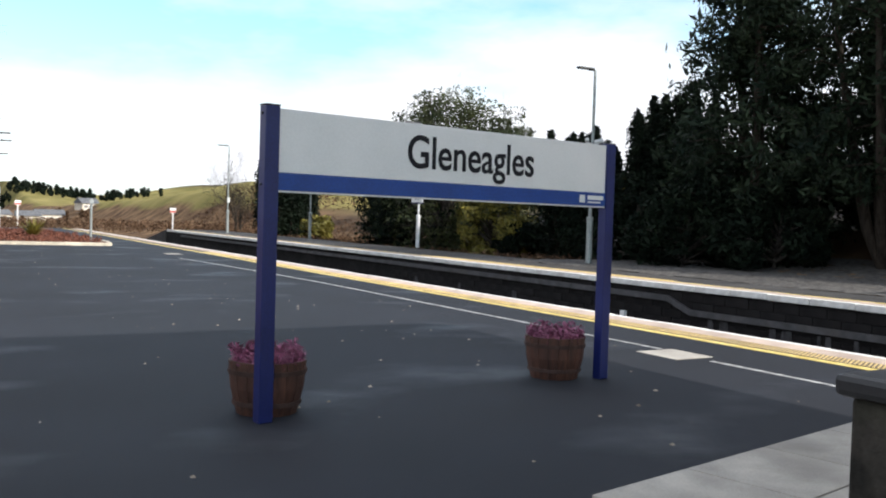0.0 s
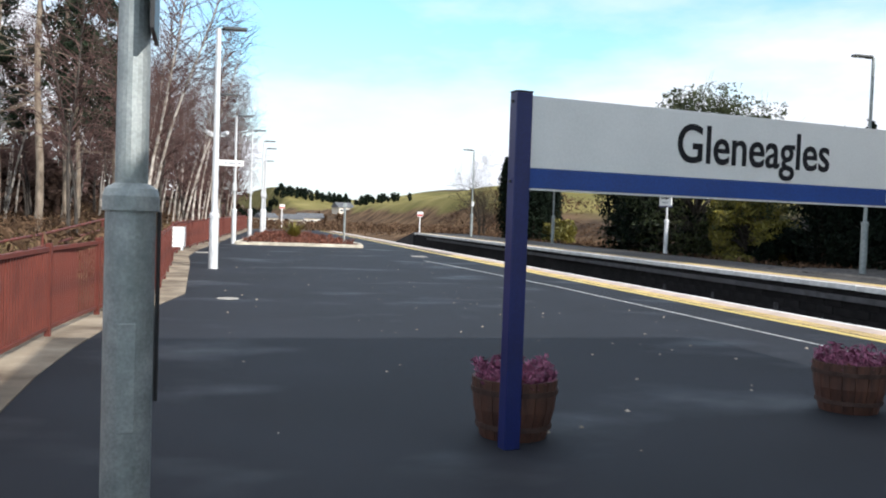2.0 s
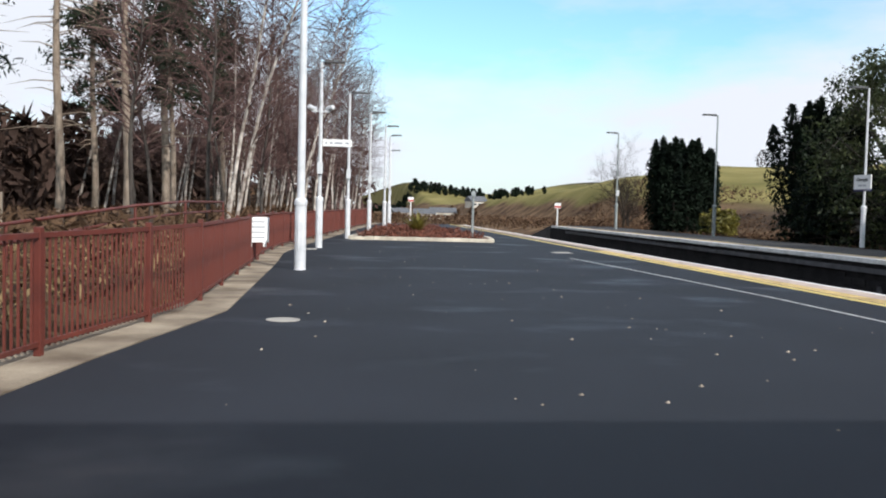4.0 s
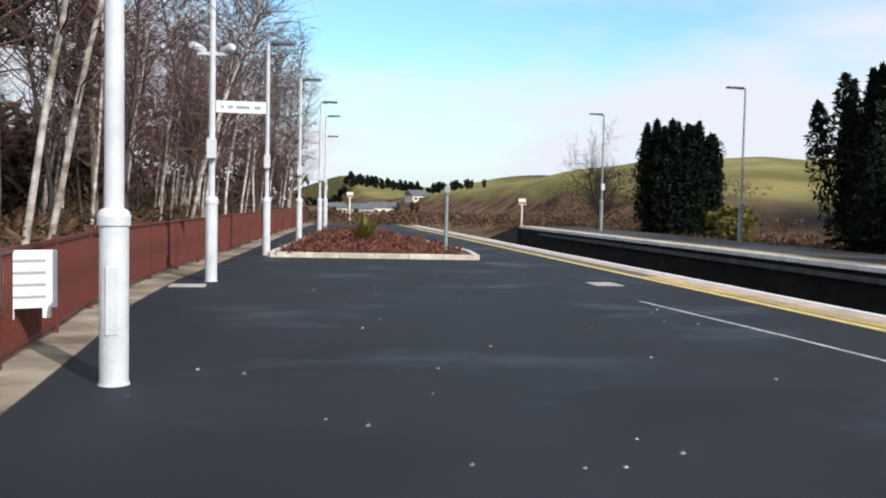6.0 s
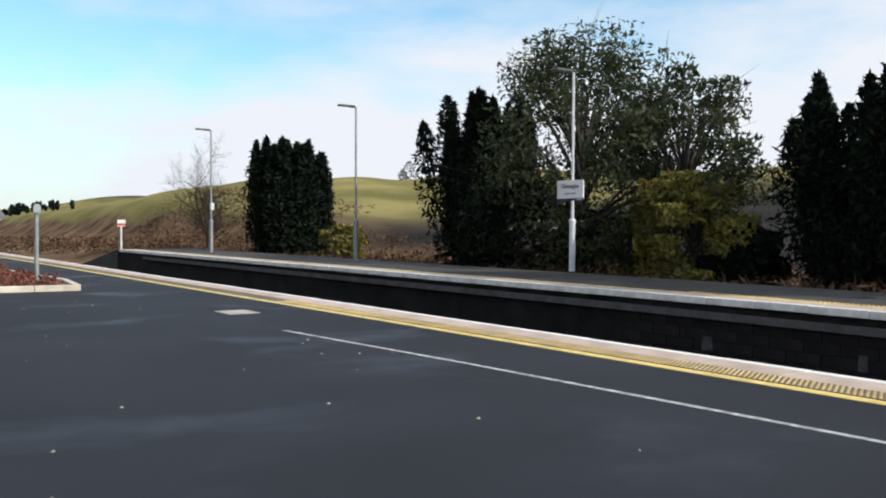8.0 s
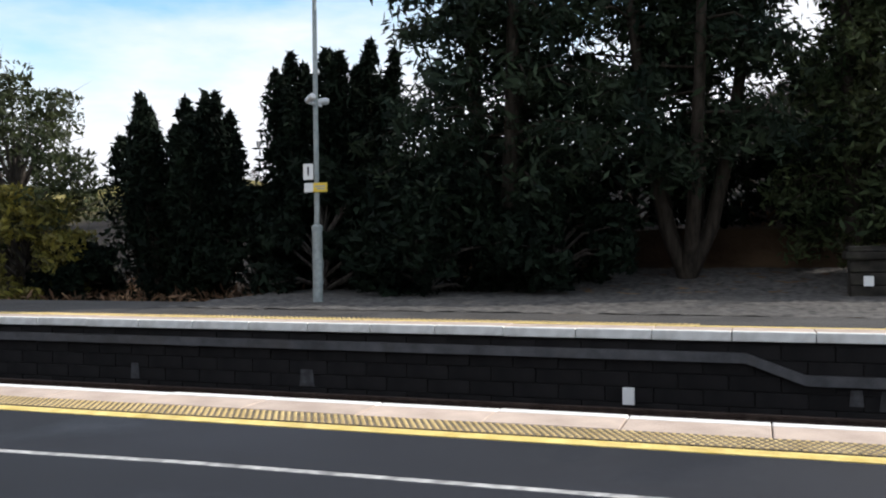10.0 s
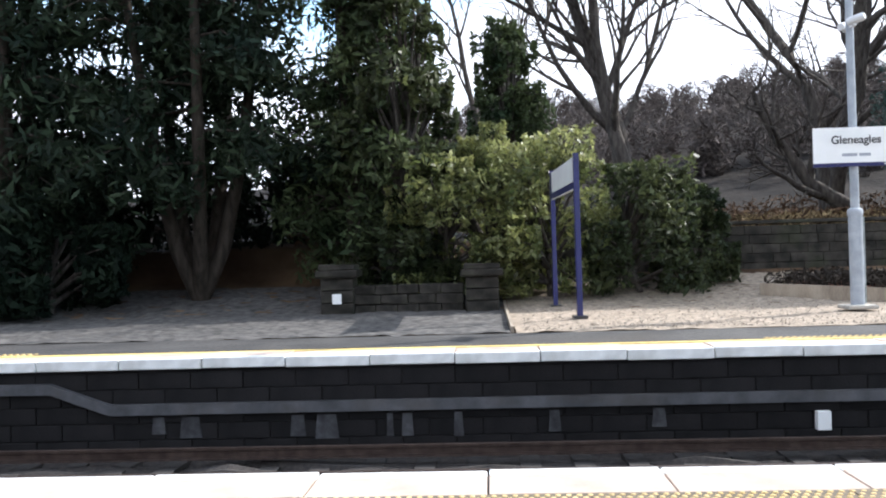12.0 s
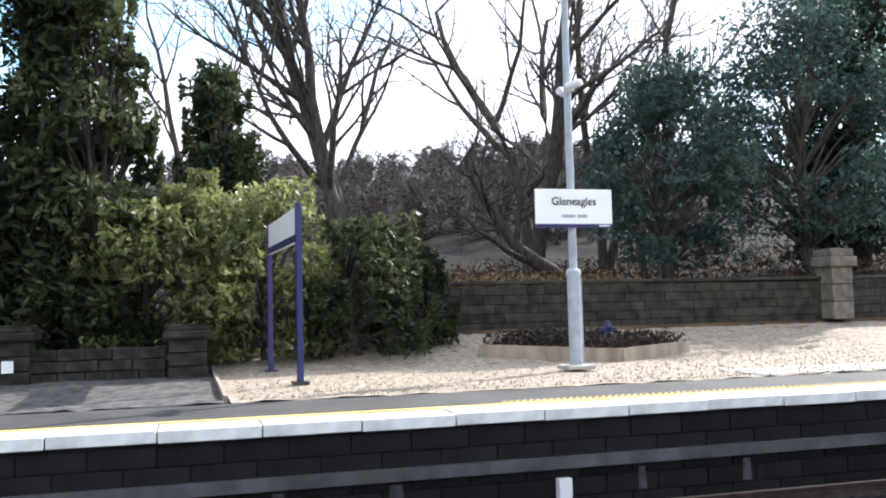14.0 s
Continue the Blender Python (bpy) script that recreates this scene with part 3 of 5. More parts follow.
# rails and sleepers
def rail_profile(x, name):
    pr = [(-0.07, -1.10), (0.07, -1.10), (0.07, -1.085), (0.012, -1.07), (0.012, -0.99), (0.036, -0.98), (0.036, -0.945), (-0.036, -0.945), (-0.036, -0.98), (-0.012, -0.99), (-0.012, -1.07), (-0.07, -1.085)]
    vs = [(x + a, y, z) for y in (-40.0, 130.0) for a, z in pr]
    k = len(pr)
    fs = [(i, (i + 1) % k, k + (i + 1) % k, k + i) for i in range(k)] + [tuple(range(k))[::-1], tuple(range(k, 2 * k))]
    put(name, mesh_of(name, vs, fs, RAIL), label="rusty steel running rail on concrete sleepers", category="rail", group="running rails")
for rx in (0.78, 2.215, 4.0, 5.435):
    rail_profile(rx, "rail")
sv, sf = [], []
for y in np.arange(-20, 110, 0.68):
    for cx in (1.5, 4.72):
        b = len(sv)
        sv += [(cx + a * 1.2, y + c * 0.13, z) for z in (-1.32, -1.20) for a, c in ((-1, -1), (1, -1), (1, 1), (-1, 1))]
        sf += [(b + 4, b + 5, b + 6, b + 7), (b, b + 1, b + 5, b + 4), (b + 1, b + 2, b + 6, b + 5), (b + 2, b + 3, b + 7, b + 6), (b + 3, b, b + 4, b + 7)]
put("sleepers", mesh_of("sleepers", sv, sf, SLEEPER), label="rows of grey concrete sleepers in ballast", category="sleepers", kind="stuff")

# cable trunking on the opposite wall: high on one stretch, then stepping down
def trunking(points, name="cable_trunking"):
    bm = bmesh.new()
    ring = []
    for y, z in points:
        ring.append([bm.verts.new((6.18 + a, y, z + c)) for a, c in ((0.11, -0.075), (0, -0.075), (0, 0.075), (0.11, 0.075))])
    for a, b in zip(ring, ring[1:]):
        for i in range(4):
            bm.faces.new((a[i], a[(i + 1) % 4], b[(i + 1) % 4], b[i]))
    bm.faces.new(ring[0])
    bm.faces.new(ring[-1][::-1])
    return part(name, bm, CABLE_TRUNK, wall_f, "dull grey cable trunking along the wall")
trunking([(-30, -0.52), (12.4, -0.56), (12.9, -0.38), (13.25, -0.25), (30, -0.22), (66, -0.22)])

# unseen roof added behind the start of the walk to throw the long shade
roof = thing("station_roof", pose(0, 0, 0), "unseen plain roof on a rear wall, added to cast shade", "roof", kind="structure")
part("roof_deck", box(-7.85, 1.0, -22, -1.97, 7.0, 7.25), SHADE_ROOF, roof)
part("rear_wall", box(-7.85, 1.0, -22.3, -22, 0, 7.25), SHADE_ROOF, roof)

# ---------------------------------------------------------------- paint and marks on the platform
def flat_mark(name, x0, x1, y0, y1, material, label, category, z=0.004, group=""):
    ob = put(name, mesh_of(name, [(x0, y0, z), (x1, y0, z), (x1, y1, z), (x0, y1, z), (x0, y0, z - 0.02), (x1, y0, z - 0.02), (x1, y1, z - 0.02), (x0, y1, z - 0.02)],
                           [(0, 1, 2, 3), (0, 4, 5, 1), (1, 5, 6, 2), (2, 6, 7, 3), (3, 7, 4, 0)], material), None, label, category=category, group=group, kind="structure")
    return ob
flat_mark("yellow_line", -1.30, -1.12, -30, NEAR_END, YELLOW_PAINT, "worn yellow safety line behind the tactile paving", "line")
strip("white_line", [(-2.62, 4.3), (-2.66, 17.0), (-3.02, 24.0), (-3.34, 28.2)], [(-2.54, 4.3), (-2.58, 17.0), (-2.94, 24.0), (-3.26, 28.2)], -0.02, 0.004, LINE_PAINT, "thin faded white line on asphalt", "line")
flat_mark("white_line", -2.78, -2.70, -6.0, 3.2, LINE_PAINT, "thin faded white line on asphalt", "line", group="white platform lines")
flat_mark("access_cover", -3.12, -2.45, 3.45, 4.2, CONCRETE, "pale concrete access cover set in asphalt", "access cover", z=0.008, group="access covers")
flat_mark("access_cover", -3.05, -2.45, 31.0, 31.75, CONCRETE, "pale concrete access cover set in asphalt", "access cover", z=0.008, group="access covers")
flat_mark("access_cover", -11.45, -10.8, 30.5, 31.1, CONCRETE, "pale concrete access cover set in asphalt", "access cover", z=0.008, group="access covers")
flat_mark("yellow_line", 6.92, 7.06, -40, FAR_END, YELLOW_PAINT, "worn yellow safety line on the opposite platform", "line", z=FZ + 0.004)
disc = bmesh.new()
add_lathe(disc, [(0.21, -0.01), (0.21, 0.006)], 24)
put_disc = part("drain_cover", disc, CONCRETE, None)
put_disc.matrix_basis = pose(-10.8, 13.2, 0)
tagged(put_disc, "round pale concrete drain cover in asphalt", "drain cover")

# bits of grit and litter on the asphalt
rng = np.random.default_rng(21)
gv2, gf2 = [], []
for _ in range(150):
    x, y = rng.uniform(-11, -3), rng.uniform(-1, 36)
    s = rng.uniform(0.008, 0.022)
    b = len(gv2)
    gv2 += [(x + s * a, y + s * c * 1.3, z) for a, c, z in ((-1, -1, 0.001), (1, -.6, 0.001), (.8, 1, 0.001), (-1, .7, 0.001), (0.1, 0, s))]
    gf2 += [(b, b + 1, b + 4), (b + 1, b + 2, b + 4), (b + 2, b + 3, b + 4), (b + 3, b, b + 4)]
put("grit", mesh_of("grit", gv2, gf2, PEBBLE), label="scattered pale grit on the asphalt", category="grit", kind="stuff")

# ---------------------------------------------------------------- running-in board
def station_sign(name, at, length, top, low, high, words, size, label, lean_text=0.0, navy=False):
    """A board between two square posts; the face looks to -y of its own frame."""
    s = thing(name, at, label, "station sign", "station name boards")
    blue = SIGN_NAVY if navy else SIGN_BLUE
    for x in (0.0, length):
        bm = box(x - 0.065, x + 0.065, -0.055, 0.055, 0, top, 0.008)
        p = part("post", bm, SIGN_NAVY if navy else SIGN_POST, s)
        part("post_cap", box(x - 0.068, x + 0.068, -0.058, 0.058, top, top + 0.012, 0.004), BLACK_PLASTIC, p)
        if navy:
            part("base_plate", box(x - 0.16, x + 0.16, -0.14, 0.14, -0.04, 0.02, 0.004), BLACK_PLASTIC, p)
        for k in (0.06, high - low - 0.05):
            bolt = bmesh.new()
            add_lathe(bolt, [(0.012, 0), (0.012, 0.01), (0.006, 0.014)], 8)
            bmesh.ops.transform(bolt, matrix=pose(x - 0.066 if x == 0 else x + 0.066, 0, low + k, 0, -90 if x == 0 else 90, 0), verts=bolt.verts)
            part("bolt", bolt, BLACK_PLASTIC, p)
    band = (high - low) * 0.235
    part("panel", box(0.065, length - 0.065, -0.03, 0.03, low + band, high, 0.003), SIGN_WHITE, s, "white enamelled panel")
    part("blue_band", box(0.065, length - 0.065, -0.038, 0.038, low + 0.015, low + band - 0.002, 0.003), blue, s)
    part("lower_trim", box(0.065, length - 0.065, -0.034, 0.034, low, low + 0.013), SIGN_WHITE, s, "thin pale lower trim")
    mid = (low + band + high) / 2
    if words:
        text_part(words, size, LETTERING, s, pose(length * 0.525, -0.032, mid - 0.01, 90, 0, 0), "station_name", label="dark station name lettering").matrix_basis @= Matrix.Diagonal((0.94, 1.07, 1, 1))
    part("operator_mark", box(length * 0.885, length * 0.905, -0.0405, -0.037, low + band * 0.28, low + band * 0.8), SIGN_WHITE, s)
    part("operator_bar", box(length * 0.915, length * 0.975, -0.0405, -0.037, low + band * 0.5, low + band * 0.78), SIGN_WHITE, s)
    part("operator_bar", box(length * 0.915, length * 0.965, -0.0405, -0.037, low + band * 0.28, low + band * 0.38), SIGN_WHITE, s)
    return s


ang = math.degrees(math.atan2(2.72 - 2.06, -4.99 + 9.12))
station_sign("station_sign", pose(-9.12, 2.06, 0, 0, 0, ang), math.hypot(4.13, 0.66), 2.60, 1.90, 2.585, "Gleneagles", 0.40,
             "white station name board on two dark blue posts on the asphalt")
station_sign("station_sign", pose(11.8, 5.2, 0.2, 0, 0, 3.0), 3.8, 3.25, 2.55, 3.20, "Gleneagles", 0.40,
             "white station name board seen edge-on, navy posts in pale gravel", navy=True)

# ---------------------------------------------------------------- half-barrel planters
def barrel(at, label):
    b = thing("barrel_planter", at, label, "planter", "half-barrel planters")
    r0, r1, h, n = 0.26, 0.335, 0.46, 18
    for i in range(n):
        a0, a1 = 2 * math.pi * (i + 0.03) / n, 2 * math.pi * (i + 0.97) / n
        bm = bmesh.new()
        vs = []
        for z, r in ((0, r0), (h * 0.5, (r0 + r1) / 2 + 0.02), (h, r1)):
            for rr in (r, r - 0.028):
                for a in (a0, a1):
                    vs.append(bm.verts.new((rr * math.cos(a), rr * math.sin(a), z)))
        for k in (0, 4):
            o = k
            bm.faces.new((vs[o], vs[o + 1], vs[o + 5], vs[o + 4]))
            bm.faces.new((vs[o + 3], vs[o + 2], vs[o + 6], vs[o + 7]))
            bm.faces.new((vs[o + 2], vs[o], vs[o + 4], vs[o + 6]))
            bm.faces.new((vs[o + 1], vs[o + 3], vs[o + 7], vs[o + 5]))
        bm.faces.new((vs[8], vs[9], vs[11], vs[10]))
        part("stave", bm, BARREL_WOOD, b)
    for z, r in ((0.10, 0.292), (0.37, 0.334)):
        bm = bmesh.new()
        add_lathe(bm, [(r, z - 0.02), (r + 0.006, z - 0.02), (r + 0.009, z + 0.02), (r + 0.002, z + 0.02)], 28, cap=False)
        part("hoop", bm, BARREL_HOOP, b, "dark iron hoop")
    soil = bmesh.new()
    add_lathe(soil, [(0.27, 0.38), (0.30, 0.42), (0.2, 0.435), (0.02, 0.44)], 18)
    part("soil", soil, SOIL, b)
    rng = np.random.default_rng(int(abs(at.translation.x) * 100))
    n = 1500
    rr, th = 0.325 * np.sqrt(rng.random(n)), rng.random(n) * 2 * np.pi
    hh = 0.42 + rng.random(n) * (0.14 + 0.05 * np.sin(5 * th))
    c = np.stack([rr * np.cos(th), rr * np.sin(th), hh], 1)
    put("heather", leaf_mesh("heather", c, 0.017, HEATHER, rng), b, "low pink-purple winter heather")
    return b
barrel(pose(-8.95, 2.45, 0), "dark half-barrel planter with pink heather beside the sign post")
barrel(pose(-5.42, 3.0, 0), "dark half-barrel planter with pink heather near the board")

# ---------------------------------------------------------------- lamp columns
def lamp_column(at, height, collar, material, label, arm=0.75, arm_dir=1.0, r_low=0.115, r_up=0.062, head=True, category="lamp post", box_at=None):
    lp = thing("platform_lamp", at, label, category, "platform lamp columns")
    bm = lathe([(r_low + 0.012, 0), (r_low + 0.012, 0.012), (r_low, 0.014), (r_low, collar - 0.02)], 24)
    part("lower_shaft", bm, material, lp, smooth=False)
    part("door_panel", box(-0.05, 0.05, -r_low - 0.006, -r_low + 0.02, 0.45, 1.05, 0.004), material, lp)
    part("collar", lathe([(r_low, collar - 0.02), (r_low + 0.016, collar - 0.02), (r_low + 0.016, collar + 0.06), (r_low + 0.004, collar + 0.10), (r_up + 0.012, collar + 0.125), (r_up, collar + 0.13)], 24), material, lp)
    part("upper_shaft", lathe([(r_up, collar + 0.13), (r_up * 0.92, (collar + height) / 2), (r_up * 0.8, height)], 20), material, lp)
    if head:
        part("arm", box(min(0, arm_dir * arm * 0.4), max(0, arm_dir * arm * 0.4), -0.025, 0.025, height - 0.05, height, 0.006), LAMP_HEAD, lp)
        hb = bmesh.new()
        x0, x1 = sorted((arm_dir * arm * 0.12, arm_dir * arm))
        add_box(hb, x0, x1, -0.13, 0.13, height - 0.02, height + 0.055, 0.02)
        hd = part("lantern", hb, LAMP_HEAD, lp, "flat dark lantern head")
        part("diffuser", box(x0 + 0.06, x1 - 0.04, -0.09, 0.09, height - 0.028, height - 0.018), SIGN_WHITE, hd)
    if box_at:
        part("control_box", box(-0.09, 0.09, -r_up - 0.16, -r_up + 0.01, box_at, box_at + 0.38, 0.01), POLE_WHITE, lp, "small pale control box")
    return lp


def cctv(lp, z, r=0.06, material=POLE_WHITE):
    br = part("camera_bracket", box(-0.30, 0.30, -0.03, 0.03, z - 0.06, z, 0.008), material, lp)
    for s in (-1, 1):
        bm = bmesh.new()
        add_lathe(bm, [(0.075, -0.17), (0.085, -0.10), (0.085, 0.12), (0.06, 0.17)], 12)
        bmesh.ops.transform(bm, matrix=pose(s * 0.29, -0.02, z + 0.07, 78, 0, s * 40), verts=bm.verts)
        part("cctv_camera", bm, material, br, "white camera housing")


lamp_column(pose(-11.72, 1.1, 0), 6.2, 1.68, GALV, "grey galvanised lamp column with dark notice panel", arm=0.75, r_low=0.135, r_up=0.088)
gp = bpy.data.objects["platform_lamp"]
pan = part("notice_panel", box(0.09, 0.115, -0.26, 0.30, 2.62, 3.5, 0.004), BLACK_PLASTIC, gp, "dark notice panel edge-on")
part("panel_strap", box(-0.10, 0.11, -0.10, 0.10, 2.82, 2.86, 0.004), GALV, gp)
part("panel_strap", box(-0.10, 0.11, -0.10, 0.10, 3.25, 3.29, 0.004), GALV, gp)
part("conduit", lathe([(0.012, 0.6), (0.012, 1.66)], 8), BLACK_PLASTIC, gp).matrix_basis = pose(0.15, 0, 0)
lamp_column(pose(-10.95, 21.7, 0), 6.6, 1.42, POLE_WHITE, "pale painted lamp column standing on the asphalt by the fence", r_low=0.125, r_up=0.085)
nl1 = lamp_column(pose(-10.76, 31.7, 0), 6.0, 1.54, POLE_WHITE, "pale lamp column with cameras and a direction sign", box_at=2.4)
cctv(nl1, 4.45)
ds = part("direction_sign", box(0.07, 1.02, -0.02, 0.02, 3.30, 3.53, 0.006), SIGN_WHITE, nl1, "white direction sign with grey bars")
for k, w in ((0.16, 0.06), (0.30, 0.10), (0.45, 0.26), (0.80, 0.12)):
    part("sign_bar", box(k, k + w, -0.024, -0.021, 3.38, 3.44), GREY_LETTERING, ds)
for x, y, h in ((-9.75, 40.1, 6.05), (-8.6, 47.8, 6.05), (-7.45, 55.5, 6.05), (-6.8, 62.5, 6.05), (-6.1, 74.0, 6.05)):
    lamp_column(pose(x, y, 0 if y < 73 else -0.3), h, 1.54, POLE_WHITE, "pale lamp column in the row beside the fence", box_at=2.5, r_low=0.11, r_up=0.06)

far_posts = ((8.9, 62.8), (10.3, 49.6), (11.6, 37.5))
for x, y in far_posts:
    lamp_column(pose(x, y, FZ), 6.6, 1.62, GALV if y > 45 else POLE_WHITE, "slim lamp column on the opposite platform", arm=0.85, arm_dir=-1.0, r_low=0.10, r_up=0.052, box_at=2.3 if y > 60 else None)


def small_board(lp, z0, z1, half, words, face, sub=True, y=-0.11):
    """A small name board facing the track, on brackets."""
    s = part("name_board", box(-0.02, 0.02, -half, half, z0, z1, 0.004), SIGN_WHITE, lp, "white station name board")
    s.matrix_basis = pose(face, 0, 0)
    b = part("blue_band", box(-0.024, 0.022, -half, half, z0 - 0.075, z0 - 0.001), SIGN_NAVY, s)
    m = pose(-0.024, 0, (z0 + z1) / 2 + 0.10, 90, 0, -90)
    text_part(words, (z1 - z0) * 0.32, LETTERING, s, m, "station_name")
    if sub:
        for a, w in ((-0.28, 0.30), (0.06, 0.22)):
            part("text_bar", box(-0.0235, -0.0205, -a - w, -a, z0 + 0.13, z0 + 0.19), GREY_LETTERING, s)
    part("operator_bar", box(-0.0265, -0.0245, -half + 0.06, -half + 0.30, z0 - 0.05, z0 - 0.025), SIGN_WHITE, b)


small_board([o for o in bpy.data.objects if o.name.startswith("platform_lamp") and abs(o.matrix_basis.translation.y - 37.5) < 0.1][0], 2.42, 3.02, 0.62, "Gleneagles", -0.10)
fl1 = lamp_column(pose(11.4, 23.0, FZ), 7.6, 1.72, GALV, "tall lamp column with cameras and yellow notice", arm=0.85, arm_dir=-1.0, r_low=0.12, r_up=0.065)
cctv(fl1, 4.75)
pl = part("platform_plate", box(-0.10, -0.08, 0.04, 0.30, 2.92, 3.30, 0.003), SIGN_WHITE, fl1, "white platform number plate")
text_part("1", 0.30, LETTERING, pl, pose(-0.104, 0.17, 3.11, 90, 0, -90), "platform_number")
ny = part("notice", box(-0.10, -0.08, -0.32, 0.04, 2.62, 2.84, 0.003), YELLOW_SIGN, fl1, "yellow safety notice")
part("text_bar", box(-0.104, -0.101, -0.27, 0.0, 2.74, 2.77), GREY_LETTERING, ny)
part("text_bar", box(-0.104, -0.101, -0.27, -0.06, 2.68, 2.71), GREY_LETTERING, ny)
part("notice", box(-0.10, -0.08, 0.045, 0.28, 2.62, 2.84, 0.003), SIGN_WHITE, fl1, "small white notice")
gl = lamp_column(pose(12.3, -0.42, 0.24), 7.8, 1.85, POLE_GREY, "pale lamp column with a station name board in gravel", arm=0.85, arm_dir=-1.0, r_low=0.135, r_up=0.085)
small_board(gl, 2.88, 3.59, 0.84, "Gleneagles", -0.13)
cctv(gl, 5.65)
part("concrete_foot", box(-0.3, 0.3, -0.3, 0.3, -0.05, 0.03, 0.02), CONCRETE, gl)
part("cable_duct", lathe([(0.02, 0.05), (0.02, 1.8)], 8), GALV, gl).matrix_basis = pose(0.0, -0.16, 0)

# ---------------------------------------------------------------- stub post, marker boards
def stop_post(at, label):
    s = thing("marker_post", at, label, "marker post")
    part("post", lathe([(0.055, 0), (0.055, 2.0), (0.03, 2.04)], 14), GALV, s)
    bm = bmesh.new()
    pts = [(0.09 * math.cos(a), 0.09 * math.sin(a)) for a in np.linspace(0, math.pi, 9)] + [(-0.09, -0.14), (0.09, -0.14)]
    a = [bm.verts.new((x, -0.06, 2.05 + z)) for x, z in pts]
    b = [bm.verts.new((x, -0.09, 2.05 + z)) for x, z in pts]
    bm.faces.new(a)
    bm.faces.new(b[::-1])
    for i in range(len(pts)):
        j = (i + 1) % len(pts)
        bm.faces.new((a[i], b[i], b[j], a[j]))
    part("plate", bm, GALV, s, "small round-topped plate")
stop_post(pose(-4.45, 40.2, 0), "thin grey marker post standing in the flower bed")


def marker_board(at, h, label):
    s = thing("marker_board", at, label, "sign")
    part("post", box(-0.05, 0.05, -0.05, 0.05, 0, h), SIGN_WHITE, s)
    part("board", box(-0.28, 0.28, -0.08, -0.05, h - 0.4, h + 0.05, 0.01), SIGN_WHITE, s)
    part("red_stripe", box(-0.28, 0.28, -0.084, -0.081, h - 0.36, h - 0.2), RED_PAINT, s)
marker_board(pose(8.6, 78.5, -1.0), 2.9, "white board with red band on a post beyond the platform end")
marker_board(pose(-3.0, 92.0, -1.2), 3.4, "small white board beside the line beyond the platform")

# ---------------------------------------------------------------- flower bed
bed = thing("flower_bed", pose(0, 0, 0), "kerbed triangular bed of russet heather on the platform", "flower bed")
corners = [(-9.65, 39.2), (-3.85, 38.6), (-3.55, 41.2), (-4.4, 58.0), (-7.0, 58.0)]
soil_bm = bmesh.new()
top = [soil_bm.verts.new((x, y, 0.09)) for x, y in corners]
soil_bm.faces.new(top)
bmesh.ops.subdivide_edges(soil_bm, edges=soil_bm.edges[:], cuts=1)
part("soil", soil_bm, SOIL, bed)
for (xa, ya), (xb, yb) in zip(corners, corners[1:] + corners[:1]):
    L = math.hypot(xb - xa, yb - ya)
    k = max(1, round(L / 0.92))
    d = math.degrees(math.atan2(yb - ya, xb - xa))
    for i in range(k):
        bm = box(i * L / k + 0.006, (i + 1) * L / k - 0.006, -0.085, 0.085, 0, 0.15, 0.014)
        part("kerb", bm, KERB, bed).matrix_basis = pose(xa, ya, 0, 0, 0, d)
rng = np.random.default_rng(5)
pts = []
while len(pts) < 9000:
    x, y = rng.uniform(-9.5, -3.6), rng.uniform(39, 57.8)
    f = (y - 39) / 19
    if -9.45 + 2.4 * f < x < -3.95 - 0.4 * f:
        hgt = 0.12 + 0.22 * max(0, noise.noise((x * 0.8, y * 0.8, 0)) + 0.35)
        pts.append((x, y, 0.09 + rng.random() * hgt))
put("heather", leaf_mesh("heather", np.array(pts), 0.045, HEATHER_RED, rng), bed, "russet heather ground cover")


def spiky_plant(at, n, h, label):
    rng = np.random.default_rng(8)
    vs, fs = [], []
    for i in range(n):
        a, lean = rng.random() * 2 * math.pi, rng.uniform(0.15, 0.85)
        L = h * rng.uniform(0.6, 1.1)
        d = np.array([math.cos(a) * lean, math.sin(a) * lean, 1 - 0.4 * lean])
        d /= np.linalg.norm(d)
        s = np.array([-math.sin(a), math.cos(a), 0]) * 0.045
        b = len(vs)
        mid = d * L * 0.55
        tip = d * L + np.array([math.cos(a), math.sin(a), -0.5]) * L * 0.2 * lean
        vs += [tuple(-s * 0.6), tuple(s * 0.6), tuple(mid + s), tuple(mid - s), tuple(tip)]
        fs += [(b, b + 1, b + 2, b + 3), (b + 3, b + 2, b + 4)]
    ob = put("spiky_plant", mesh_of("spiky_plant", vs, fs, GOLD_BUSH), None, label, at, "plant")
    return ob
spiky_plant(pose(-6.3, 46.3, 0.09), 110, 1.15, "yellow-green spiky plant in the flower bed")

# ---------------------------------------------------------------- fence
fence = thing("fence", pose(0, 0, 0), "oxide-red vertical bar fence along the platform back", "fence", kind="structure")
bm = box(-0.011, 0.011, -0.011, 0.011, 0.08, 1.08)
bar_me = bpy.data.meshes.new("bar")
bm.to_mesh(bar_me)
bm.free()
bar_me.materials.append(FENCE_RED)
y = -4.0
seg_ys = []
while y < 72:
    seg_ys.append(y)
    y += 2.4
